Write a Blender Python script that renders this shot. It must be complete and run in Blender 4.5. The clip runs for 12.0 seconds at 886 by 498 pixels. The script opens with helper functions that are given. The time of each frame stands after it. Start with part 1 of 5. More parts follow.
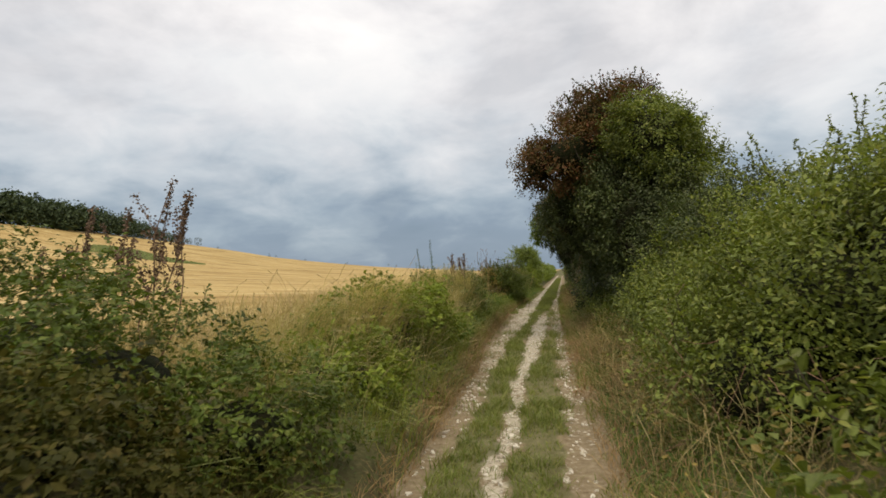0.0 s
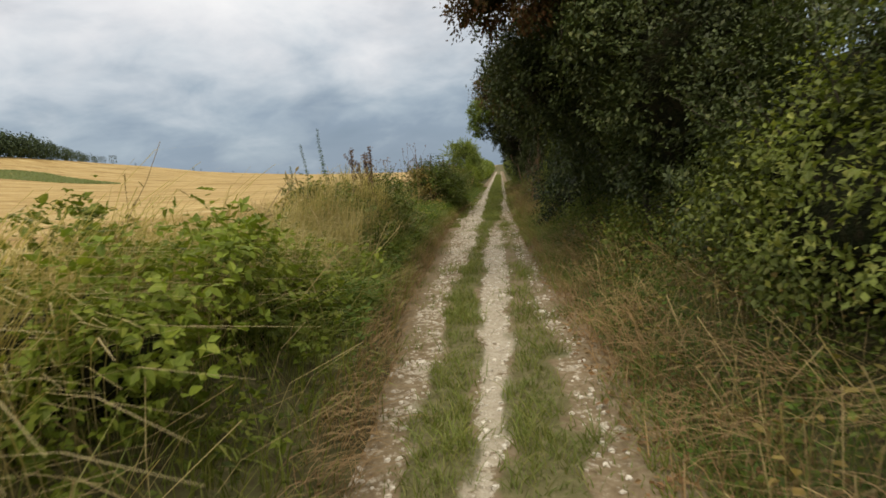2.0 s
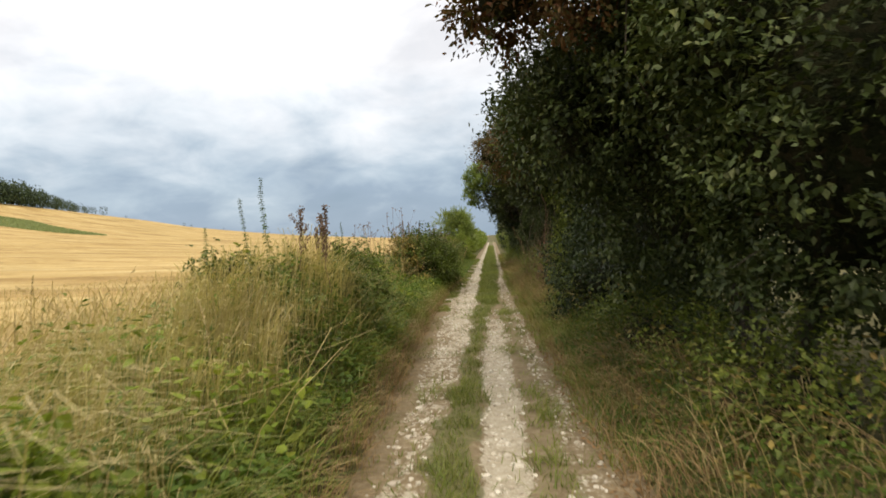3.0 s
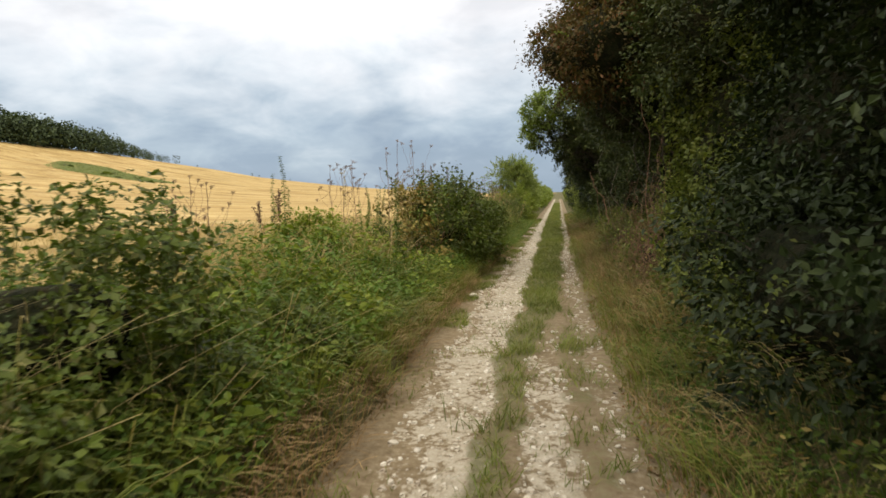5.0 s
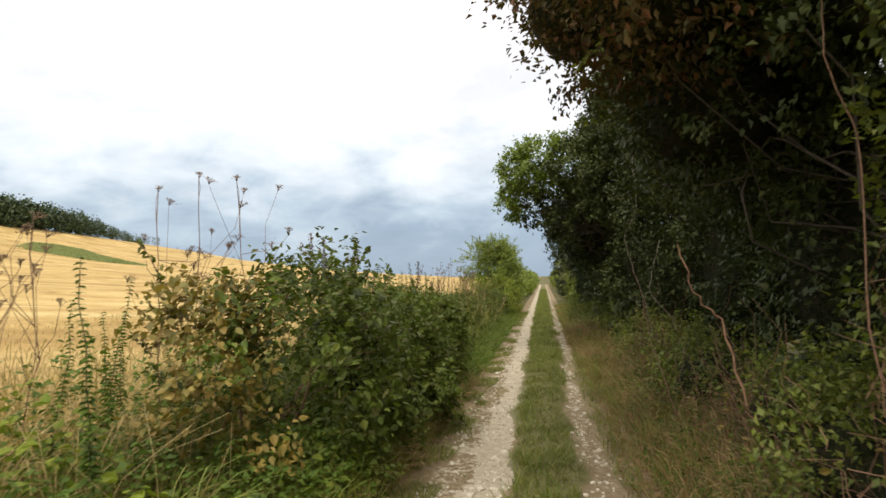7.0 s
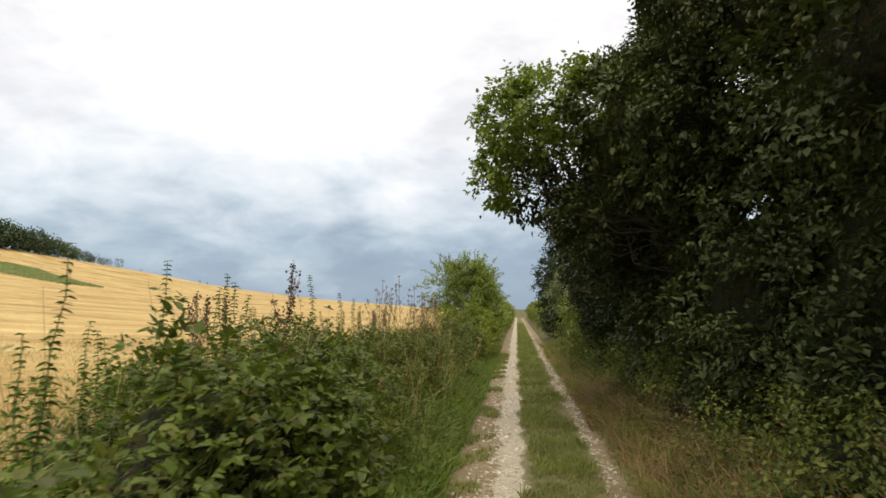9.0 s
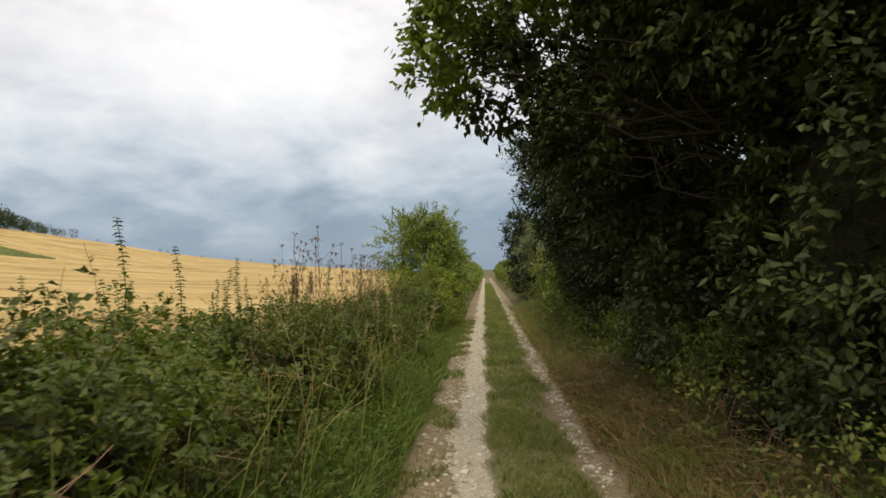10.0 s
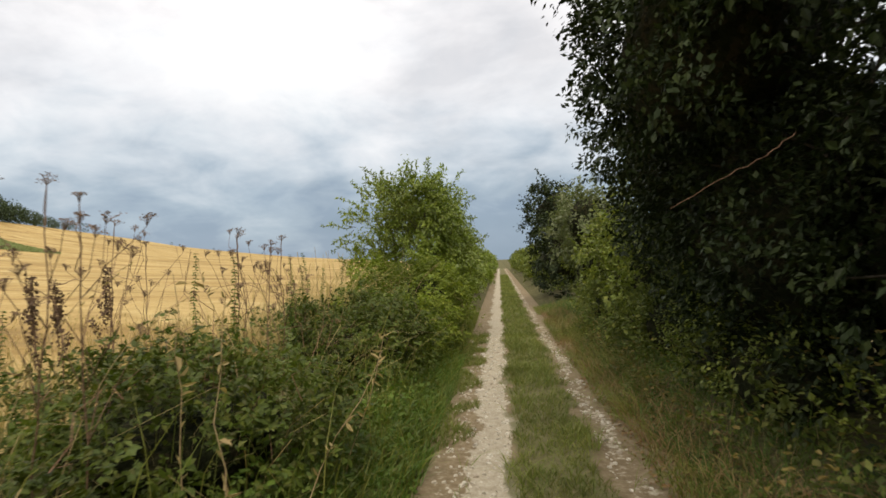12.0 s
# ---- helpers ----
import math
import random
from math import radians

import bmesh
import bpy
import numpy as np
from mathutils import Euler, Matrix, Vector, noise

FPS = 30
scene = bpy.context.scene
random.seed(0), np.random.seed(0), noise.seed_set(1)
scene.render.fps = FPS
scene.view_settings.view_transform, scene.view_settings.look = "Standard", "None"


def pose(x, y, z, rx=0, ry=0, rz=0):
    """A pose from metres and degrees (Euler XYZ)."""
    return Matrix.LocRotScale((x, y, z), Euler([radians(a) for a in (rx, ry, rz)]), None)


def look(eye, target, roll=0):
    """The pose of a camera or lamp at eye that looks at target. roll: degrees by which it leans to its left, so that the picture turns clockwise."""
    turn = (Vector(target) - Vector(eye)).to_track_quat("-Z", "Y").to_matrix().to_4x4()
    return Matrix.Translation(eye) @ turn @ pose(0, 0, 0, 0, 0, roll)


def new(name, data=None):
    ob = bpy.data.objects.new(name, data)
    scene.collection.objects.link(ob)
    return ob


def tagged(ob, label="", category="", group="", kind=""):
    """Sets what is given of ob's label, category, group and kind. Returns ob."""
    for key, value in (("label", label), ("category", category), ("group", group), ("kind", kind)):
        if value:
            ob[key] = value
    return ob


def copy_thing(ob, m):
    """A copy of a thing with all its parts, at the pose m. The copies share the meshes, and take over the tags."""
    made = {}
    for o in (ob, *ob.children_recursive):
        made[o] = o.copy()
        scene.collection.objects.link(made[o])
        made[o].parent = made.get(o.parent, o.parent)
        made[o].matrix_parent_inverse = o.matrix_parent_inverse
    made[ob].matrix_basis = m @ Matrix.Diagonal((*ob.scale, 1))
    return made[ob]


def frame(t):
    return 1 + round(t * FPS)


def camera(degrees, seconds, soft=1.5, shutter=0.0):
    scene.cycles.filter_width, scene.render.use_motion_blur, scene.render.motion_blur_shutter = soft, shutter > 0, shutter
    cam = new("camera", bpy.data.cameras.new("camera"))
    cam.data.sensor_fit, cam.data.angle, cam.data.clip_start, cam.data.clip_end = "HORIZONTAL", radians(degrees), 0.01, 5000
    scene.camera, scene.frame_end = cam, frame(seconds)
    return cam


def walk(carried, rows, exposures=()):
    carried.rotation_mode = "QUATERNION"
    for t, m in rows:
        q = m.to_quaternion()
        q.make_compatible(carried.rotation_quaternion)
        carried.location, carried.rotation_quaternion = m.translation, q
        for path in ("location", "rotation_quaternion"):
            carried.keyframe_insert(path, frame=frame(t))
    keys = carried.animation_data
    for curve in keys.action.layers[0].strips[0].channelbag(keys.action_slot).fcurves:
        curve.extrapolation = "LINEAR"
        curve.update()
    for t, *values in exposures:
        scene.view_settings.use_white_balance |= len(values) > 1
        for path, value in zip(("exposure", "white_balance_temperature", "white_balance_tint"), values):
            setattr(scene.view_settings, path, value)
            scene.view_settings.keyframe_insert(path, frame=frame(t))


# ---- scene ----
cam = camera(70.4, 12.0, 1.6, 0.15)
PATH = [
    (0, (0.906, 0.199, 1.384), (0.529, 2.161, 1.461), -2.18),
    (0.5, (0.743, 1.490, 1.382), (0.363, 3.448, 1.527), -3.38),
    (1, (0.650, 2.903, 1.371), (0.419, 4.886, 1.490), -1.47),
    (1.5, (0.579, 4.171, 1.359), (0.424, 6.165, 1.381), -1.48),
    (2, (0.473, 5.528, 1.388), (0.267, 7.502, 1.140), -5.84),
    (2.5, (0.381, 6.861, 1.422), (0.131, 8.827, 1.154), -6.15),
    (3, (0.272, 8.271, 1.445), (0.114, 10.265, 1.408), -2.95),
    (3.2, (0.243, 8.848, 1.443), (0.092, 10.842, 1.478), -3.44),
    (4.8, (0.341, 13.533, 1.357), (0.101, 15.518, 1.297), -2.60),
    (5, (0.342, 14.139, 1.361), (-0.024, 16.098, 1.190), -1.64),
    (5.5, (0.145, 15.653, 1.428), (-0.170, 17.626, 1.338), -0.83),
    (6, (0.227, 17.180, 1.489), (0.037, 19.171, 1.495), -1.80),
    (6.5, (0.183, 18.594, 1.505), (-0.094, 20.574, 1.484), -0.61),
    (6.7, (0.180, 19.146, 1.498), (-0.112, 21.123, 1.569), -0.85),
    (8.3, (-0.159, 23.661, 1.452), (-0.528, 25.623, 1.572), -1.89),
    (8.5, (-0.181, 24.235, 1.448), (-0.463, 26.214, 1.519), -3.17),
    (9, (-0.253, 25.664, 1.445), (-0.486, 27.641, 1.635), 0.10),
    (9.5, (-0.202, 27.108, 1.439), (-0.376, 29.096, 1.573), -2.31),
    (10, (-0.199, 28.537, 1.416), (-0.332, 30.532, 1.485), -1.49),
    (10.5, (-0.260, 29.818, 1.417), (-0.436, 31.806, 1.551), -3.68),
    (11, (-0.280, 31.194, 1.401), (-0.400, 33.185, 1.555), -0.49),
    (11.5, (-0.265, 32.595, 1.406), (-0.405, 34.589, 1.477), -1.97),
    (12, (-0.269, 34.080, 1.409), (-0.447, 36.071, 1.449), -2.12),
]
walk(cam, [(t, look(eye, target, roll)) for t, eye, target, roll in PATH],
     [(seconds, stops, 6900, 10) for seconds, stops in (
         (0, 0.26), (0.5, 0.28), (1, 0.2), (1.5, 0.16), (2, 0.28), (2.5, 0.52), (3, 0.68), (5, 0.66), (5.5, 0.72), (6, 0.8), (6.5, 0.82), (8.4, 0.85), (9, 0.64), (9.5, 0.48), (10, 0.4), (11, 0.44), (12, 0.48))])

# ---- light and sky ----
world = bpy.data.worlds.new("sky")
scene.world = world
world.use_nodes = True


def wire(tree, kind, inputs=()):
    """A node; inputs: {socket: value or output socket}."""
    n = tree.nodes.new(kind)
    for key, value in dict(inputs).items():
        if isinstance(value, bpy.types.NodeSocket):
            tree.links.new(value, n.inputs[key])
        else:
            n.inputs[key].default_value = value
    return n


def maths(tree, op, a, b=0.0, clamp=False):
    n = tree.nodes.new("ShaderNodeMath")
    n.operation, n.use_clamp = op, clamp
    for key, value in ((0, a), (1, b)):
        if isinstance(value, bpy.types.NodeSocket):
            tree.links.new(value, n.inputs[key])
        else:
            n.inputs[key].default_value = value
    return n.outputs[0]


def ramp(tree, fac, stops, interpolation="LINEAR"):
    n = wire(tree, "ShaderNodeValToRGB", {"Fac": fac})
    n.color_ramp.interpolation = interpolation
    e = n.color_ramp.elements
    while len(e) < len(stops):
        e.new(0.5)
    for el, (p, c) in zip(e, stops):
        el.position = p
        el.color = (*c, 1) if len(c) == 3 else c
    return n.outputs[0]


def blend(tree, fac, a, b, mode="MIX"):
    n = tree.nodes.new("ShaderNodeMix")
    n.data_type, n.blend_type = "RGBA", mode
    for key, value in ((0, fac), (6, a), (7, b)):
        if isinstance(value, bpy.types.NodeSocket):
            tree.links.new(value, n.inputs[key])
        elif key == 0:
            n.inputs[0].default_value = value
        else:
            n.inputs[key].default_value = (*value, 1)
    return n.outputs[2]


SUN_ELEVATION, SUN_AZIMUTH = 62.0, 178.0   # azimuth: degrees to the right of the track's way
wt = world.node_tree
wt.nodes.clear()
sky = wire(wt, "ShaderNodeTexSky")
sky.sky_type, sky.sun_disc, sky.sun_elevation, sky.sun_rotation = "NISHITA", False, radians(SUN_ELEVATION), radians(SUN_AZIMUTH)
way = wire(wt, "ShaderNodeTexCoord").outputs["Generated"]
axes = wire(wt, "ShaderNodeSeparateXYZ", {0: way})
up = maths(wt, "MAXIMUM", axes.outputs[2], 0.0)
deep = maths(wt, "ADD", up, 0.36)
plane = wire(wt, "ShaderNodeCombineXYZ", {0: maths(wt, "DIVIDE", axes.outputs[0], deep), 1: maths(wt, "DIVIDE", axes.outputs[1], deep), 2: 0.3}).outputs[0]
broad = wire(wt, "ShaderNodeTexNoise", {"Vector": plane, "Scale": 1.0, "Detail": 3.0, "Roughness": 0.5, "Distortion": 0.2}).outputs["Fac"]
fine = wire(wt, "ShaderNodeTexNoise", {"Vector": plane, "Scale": 4.4, "Detail": 8.0, "Roughness": 0.52, "Distortion": 0.3}).outputs["Fac"]
lumps = maths(wt, "ADD", maths(wt, "MULTIPLY", maths(wt, "SUBTRACT", broad, 0.5), 0.40), maths(wt, "MULTIPLY", maths(wt, "SUBTRACT", fine, 0.5), 0.46))
lumps = maths(wt, "MULTIPLY", lumps, maths(wt, "ADD", maths(wt, "MULTIPLY", up, 1.6), 0.35))
layer = ramp(wt, maths(wt, "ADD", up, lumps), [
    (0.0, (0.20, 0.27, 0.36)), (0.05, (0.22, 0.29, 0.385)), (0.10, (0.31, 0.385, 0.47)), (0.16, (0.47, 0.53, 0.60)),
    (0.24, (0.64, 0.67, 0.72)), (0.36, (0.75, 0.76, 0.795)), (0.48, (0.84, 0.84, 0.865)), (0.60, (0.78, 0.785, 0.815)), (1.0, (0.92, 0.92, 0.94))])
banks = wire(wt, "ShaderNodeTexNoise", {"Vector": plane, "Scale": 1.9, "Detail": 6.0, "Roughness": 0.58, "Distortion": 0.25}).outputs["Fac"]
layer = blend(wt, maths(wt, "MULTIPLY", up, 3.0, True), layer, ramp(wt, banks, [(0.36, (0.74, 0.75, 0.775)), (0.50, (0.97, 0.97, 0.98)), (0.62, (1.10, 1.10, 1.09))]), "MULTIPLY")
clear = blend(wt, 1.0, sky.outputs[0], (0.10, 0.10, 0.10), "MULTIPLY")
air = wire(wt, "ShaderNodeBackground", {"Color": blend(wt, 0.94, clear, layer), "Strength": 1.0})
wire(wt, "ShaderNodeOutputWorld", {"Surface": air.outputs[0]})

sun = new("sun", bpy.data.lights.new("sun", "SUN"))
sun.data.energy, sun.data.angle, sun.data.color = 2.4, radians(60), (1.0, 0.91, 0.76)
SUN_WAY = Vector((math.sin(radians(SUN_AZIMUTH)) * math.cos(radians(SUN_ELEVATION)), math.cos(radians(SUN_AZIMUTH)) * math.cos(radians(SUN_ELEVATION)), math.sin(radians(SUN_ELEVATION))))
sun.matrix_world = look(SUN_WAY * 50, (0, 0, 0))


# ---- materials ----
def material(name):
    m = bpy.data.materials.new(name)
    m.use_nodes = True
    m.node_tree.nodes.clear()
    return m, m.node_tree


def finish(tree, colour, rough=0.6, bump=None, bump_strength=0.3, bump_distance=0.01, specular=0.3):
    p = wire(tree, "ShaderNodeBsdfPrincipled", {"Roughness": rough, "Specular IOR Level": specular})
    if isinstance(colour, bpy.types.NodeSocket):
        tree.links.new(colour, p.inputs["Base Color"])
    else:
        p.inputs["Base Color"].default_value = (*colour, 1)
    if bump is not None:
        b = wire(tree, "ShaderNodeBump", {"Height": bump, "Strength": bump_strength, "Distance": bump_distance})
        tree.links.new(b.outputs[0], p.inputs["Normal"])
    wire(tree, "ShaderNodeOutputMaterial", {"Surface": p.outputs[0]})
    return p


def leaf_material(name, colours, rough=0.45, through_light=0.3, patch=(0.75, 1.2), specular=0.4):
    """Leaves: each takes its own colour from the row, larger patches vary in tone, light comes through the blade."""
    m, t = material(name)
    own = wire(t, "ShaderNodeNewGeometry").outputs["Random Per Island"]
    n = len(colours)
    mean = [sum(k[i] for k in colours) / n for i in range(3)]
    colours = [tuple(mean[i] + 0.55 * (k[i] - mean[i]) for i in range(3)) for k in colours]
    c = ramp(t, own, [((i + 0.5) / n, k) for i, k in enumerate(colours)])
    spot = wire(t, "ShaderNodeTexCoord").outputs["Object"]
    wide = wire(t, "ShaderNodeTexNoise", {"Vector": spot, "Scale": 1.1, "Detail": 2.0}).outputs["Fac"]
    tone = ramp(t, wide, [(0.3, (patch[0],) * 3), (0.7, (patch[1], patch[1], patch[1] * 0.93))])
    c = blend(t, 1.0, c, tone, "MULTIPLY")
    vein = wire(t, "ShaderNodeTexNoise", {"Vector": spot, "Scale": 90.0, "Detail": 2.0}).outputs["Fac"]
    c = blend(t, 1.0, c, ramp(t, vein, [(0.25, (0.8, 0.8, 0.8)), (0.75, (1.15, 1.15, 1.1))]), "MULTIPLY")
    p = wire(t, "ShaderNodeBsdfPrincipled", {"Base Color": c, "Roughness": rough, "Specular IOR Level": specular})
    back = wire(t, "ShaderNodeBsdfTranslucent", {"Color": blend(t, 1.0, c, (1.25, 1.3, 0.7), "MULTIPLY")})
    both = wire(t, "ShaderNodeMixShader", {0: through_light, 1: p.outputs[0], 2: back.outputs[0]})
    wire(t, "ShaderNodeOutputMaterial", {"Surface": both.outputs[0]})
    return m


def bark_material(name, dark, light):
    m, t = material(name)
    spot = wire(t, "ShaderNodeTexCoord").outputs["Object"]
    grain = wire(t, "ShaderNodeTexNoise", {"Vector": spot, "Scale": 38.0, "Detail": 6.0}).outputs["Fac"]
    wide = wire(t, "ShaderNodeTexNoise", {"Vector": spot, "Scale": 5.0, "Detail": 3.0}).outputs["Fac"]
    c = ramp(t, maths(t, "ADD", maths(t, "MULTIPLY", grain, 0.6), maths(t, "MULTIPLY", wide, 0.4)), [(0.32, dark), (0.68, light)])
    finish(t, c, 0.85, grain, 0.5, 0.01, 0.2)
    return m


LEAF_BRAMBLE = leaf_material("bramble_leaf", [(0.0374, 0.0671, 0.0119), (0.0603, 0.0972, 0.0161), (0.085, 0.1281, 0.0204), (0.0493, 0.0817, 0.0145), (0.1139, 0.1505, 0.0255), (0.0723, 0.1092, 0.0179), (0.1215, 0.1591, 0.0289), (0.1573, 0.1677, 0.0399), (0.0875, 0.0671, 0.0272), (0.0442, 0.0636, 0.0145)], 0.5, 0.34, (0.55, 1.35), 0.22)
LEAF_NETTLE = leaf_material("nettle_leaf", [(0.058, 0.106, 0.017), (0.086, 0.145, 0.022), (0.116, 0.175, 0.026), (0.069, 0.116, 0.026)], 0.6, 0.3, (0.6, 1.3), 0.2)
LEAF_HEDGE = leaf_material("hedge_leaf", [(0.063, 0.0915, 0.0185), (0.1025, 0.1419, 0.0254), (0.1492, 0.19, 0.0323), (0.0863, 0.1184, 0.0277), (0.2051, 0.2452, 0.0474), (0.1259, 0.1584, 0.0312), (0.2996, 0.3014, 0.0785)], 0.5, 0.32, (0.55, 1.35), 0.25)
# Hedge shade put into a near-black leaf colour; its palest tone paints glints.
LEAF_DARK_SHADED = leaf_material("dark_shaded_leaf", [(0.0093, 0.0168, 0.0059), (0.0144, 0.0258, 0.0071), (0.0206, 0.0337, 0.0083), (0.0114, 0.0202, 0.0071), (0.0258, 0.0415, 0.0106), (0.0175, 0.0281, 0.0095), (0.0392, 0.055, 0.0166), (0.0743, 0.0954, 0.038)], 0.5, 0.1, (0.6, 1.3), 0.14)
LEAF_FRESH = leaf_material("fresh_bramble_leaf", [(0.0975, 0.1495, 0.0192), (0.1495, 0.2015, 0.0264), (0.2015, 0.247, 0.0336), (0.1235, 0.169, 0.0216), (0.2665, 0.2795, 0.0504), (0.078, 0.117, 0.0168)], 0.55, 0.34, (0.6, 1.3), 0.2)
# Olive trees; also shade put into the backs of mixed crowns.
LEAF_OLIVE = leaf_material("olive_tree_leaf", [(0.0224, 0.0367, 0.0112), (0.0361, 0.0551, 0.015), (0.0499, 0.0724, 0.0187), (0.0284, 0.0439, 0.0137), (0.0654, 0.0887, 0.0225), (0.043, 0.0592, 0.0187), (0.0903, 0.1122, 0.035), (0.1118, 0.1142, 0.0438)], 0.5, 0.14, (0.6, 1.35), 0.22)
# Bramble leaf darkened to put the thicket's shade into its colour.
LEAF_BRAMBLE_SHADED = leaf_material("shaded_bramble_leaf", [(0.024, 0.030, 0.006), (0.040, 0.046, 0.008), (0.058, 0.060, 0.011), (0.032, 0.036, 0.007), (0.085, 0.078, 0.016), (0.10, 0.075, 0.022)], 0.65, 0.2, (0.6, 1.35), 0.12)
LEAF_RUST = leaf_material("rusty_leaf", [(0.09, 0.078, 0.026), (0.18, 0.055, 0.034), (0.06, 0.075, 0.02), (0.15, 0.06, 0.03), (0.12, 0.08, 0.034), (0.045, 0.06, 0.016), (0.19, 0.05, 0.035), (0.055, 0.07, 0.018)], 0.6, 0.25, (0.6, 1.3), 0.2)
LEAF_RUSSET = leaf_material("russet_leaf", [(0.075, 0.075, 0.024), (0.17, 0.062, 0.034), (0.05, 0.062, 0.016), (0.038, 0.052, 0.014), (0.125, 0.08, 0.034), (0.045, 0.058, 0.016), (0.18, 0.06, 0.035), (0.06, 0.07, 0.02)], 0.6, 0.25, (0.6, 1.3), 0.2)
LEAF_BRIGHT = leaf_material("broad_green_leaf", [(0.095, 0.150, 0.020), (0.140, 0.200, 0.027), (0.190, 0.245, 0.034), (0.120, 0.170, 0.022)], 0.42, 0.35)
LEAF_ELDER = leaf_material("elder_leaf", [(0.105, 0.155, 0.022), (0.150, 0.210, 0.031), (0.200, 0.255, 0.042), (0.125, 0.172, 0.027), (0.245, 0.280, 0.054)], 0.45, 0.32)
LEAF_PALE = leaf_material("pale_climber_leaf", [(0.10, 0.13, 0.05), (0.15, 0.17, 0.08), (0.20, 0.21, 0.13), (0.08, 0.11, 0.035)], 0.6)
LEAF_YELLOW = leaf_material("yellowed_leaf", [(0.28, 0.20, 0.05), (0.22, 0.13, 0.045), (0.34, 0.26, 0.07), (0.15, 0.13, 0.04), (0.12, 0.14, 0.03)], 0.6)
# Near-black colour of the added cores; it paints the shade inside bushes.
def core_shade_material():
    m, t = material("core_shade")
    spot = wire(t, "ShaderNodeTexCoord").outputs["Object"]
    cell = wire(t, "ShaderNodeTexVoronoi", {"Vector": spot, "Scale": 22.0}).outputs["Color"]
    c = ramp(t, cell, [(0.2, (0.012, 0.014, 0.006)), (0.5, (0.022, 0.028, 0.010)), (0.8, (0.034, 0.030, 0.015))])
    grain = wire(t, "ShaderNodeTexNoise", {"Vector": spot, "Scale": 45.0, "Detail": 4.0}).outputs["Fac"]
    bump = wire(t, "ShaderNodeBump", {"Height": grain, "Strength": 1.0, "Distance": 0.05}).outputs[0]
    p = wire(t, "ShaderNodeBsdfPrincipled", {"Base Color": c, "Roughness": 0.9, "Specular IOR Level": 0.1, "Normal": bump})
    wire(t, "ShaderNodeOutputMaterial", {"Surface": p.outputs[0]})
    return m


CORE_SHADE = core_shade_material()
# Distance haze is put into this leaf colour, lightened and bluish.
LEAF_FAR_HAZY = leaf_material("hazy_wood_leaf", [(0.027, 0.045, 0.018), (0.037, 0.060, 0.022), (0.050, 0.075, 0.027)], 0.7, 0.15)
GRASS_GREEN = leaf_material("green_grass", [(0.105, 0.150, 0.022), (0.150, 0.195, 0.032), (0.190, 0.220, 0.042), (0.300, 0.260, 0.080), (0.125, 0.165, 0.027)], 0.55)
GRASS_MID = leaf_material("trodden_grass", [(0.095, 0.145, 0.024), (0.130, 0.178, 0.030), (0.175, 0.200, 0.045), (0.28, 0.245, 0.085), (0.105, 0.150, 0.024)], 0.6)
GRASS_LUSH = leaf_material("lush_grass", [(0.058, 0.128, 0.018), (0.086, 0.170, 0.025), (0.118, 0.204, 0.034), (0.165, 0.215, 0.050), (0.072, 0.142, 0.022)], 0.5)
LITTER = leaf_material("fallen_leaf", [(0.20, 0.10, 0.045), (0.27, 0.15, 0.07), (0.14, 0.08, 0.04), (0.32, 0.21, 0.10), (0.18, 0.12, 0.06)], 0.8, 0.15)
GRASS_DRY = leaf_material("dry_grass", [(0.36, 0.27, 0.12), (0.44, 0.34, 0.17), (0.28, 0.20, 0.09), (0.50, 0.40, 0.22), (0.24, 0.20, 0.08)], 0.7, 0.25)
GRASS_BROWN = leaf_material("brown_litter", [(0.24, 0.15, 0.075), (0.34, 0.22, 0.11), (0.18, 0.115, 0.06), (0.42, 0.30, 0.16)], 0.8, 0.2)
GRASS_STRAW = leaf_material("pale_straw", [(0.44, 0.35, 0.17), (0.52, 0.43, 0.23), (0.36, 0.28, 0.13), (0.58, 0.49, 0.29), (0.30, 0.26, 0.10)], 0.7, 0.3)
STALK_BROWN = bark_material("dead_stalk", (0.10, 0.06, 0.04), (0.22, 0.14, 0.09))
STALK_STRAW = bark_material("straw_stalk", (0.28, 0.20, 0.10), (0.46, 0.36, 0.20))
STALK_GREEN = bark_material("green_stalk", (0.07, 0.10, 0.03), (0.17, 0.18, 0.06))
STALK_VINE = bark_material("dead_vine", (0.12, 0.066, 0.042), (0.26, 0.155, 0.10))
BARK = bark_material("bark", (0.03, 0.024, 0.018), (0.09, 0.075, 0.055))
BARK_PALE = bark_material("pale_bark", (0.16, 0.13, 0.10), (0.34, 0.29, 0.24))


def stone_material():
    m, t = material("chalk_stone")
    own = wire(t, "ShaderNodeObjectInfo").outputs["Random"]
    isle = wire(t, "ShaderNodeNewGeometry").outputs["Random Per Island"]
    spot = wire(t, "ShaderNodeTexCoord").outputs["Object"]
    grain = wire(t, "ShaderNodeTexNoise", {"Vector": spot, "Scale": 60.0, "Detail": 5.0}).outputs["Fac"]
    c = ramp(t, maths(t, "FRACT", maths(t, "ADD", own, isle)), [(0.0, (0.46, 0.42, 0.35)), (0.4, (0.56, 0.52, 0.44)), (0.75, (0.62, 0.59, 0.52)), (1.0, (0.34, 0.29, 0.23))])
    c = blend(t, 1.0, c, ramp(t, grain, [(0.3, (0.75, 0.73, 0.7)), (0.6, (1.05, 1.05, 1.05))]), "MULTIPLY")
    finish(t, c, 0.9, grain, 0.4, 0.01, 0.15)
    return m


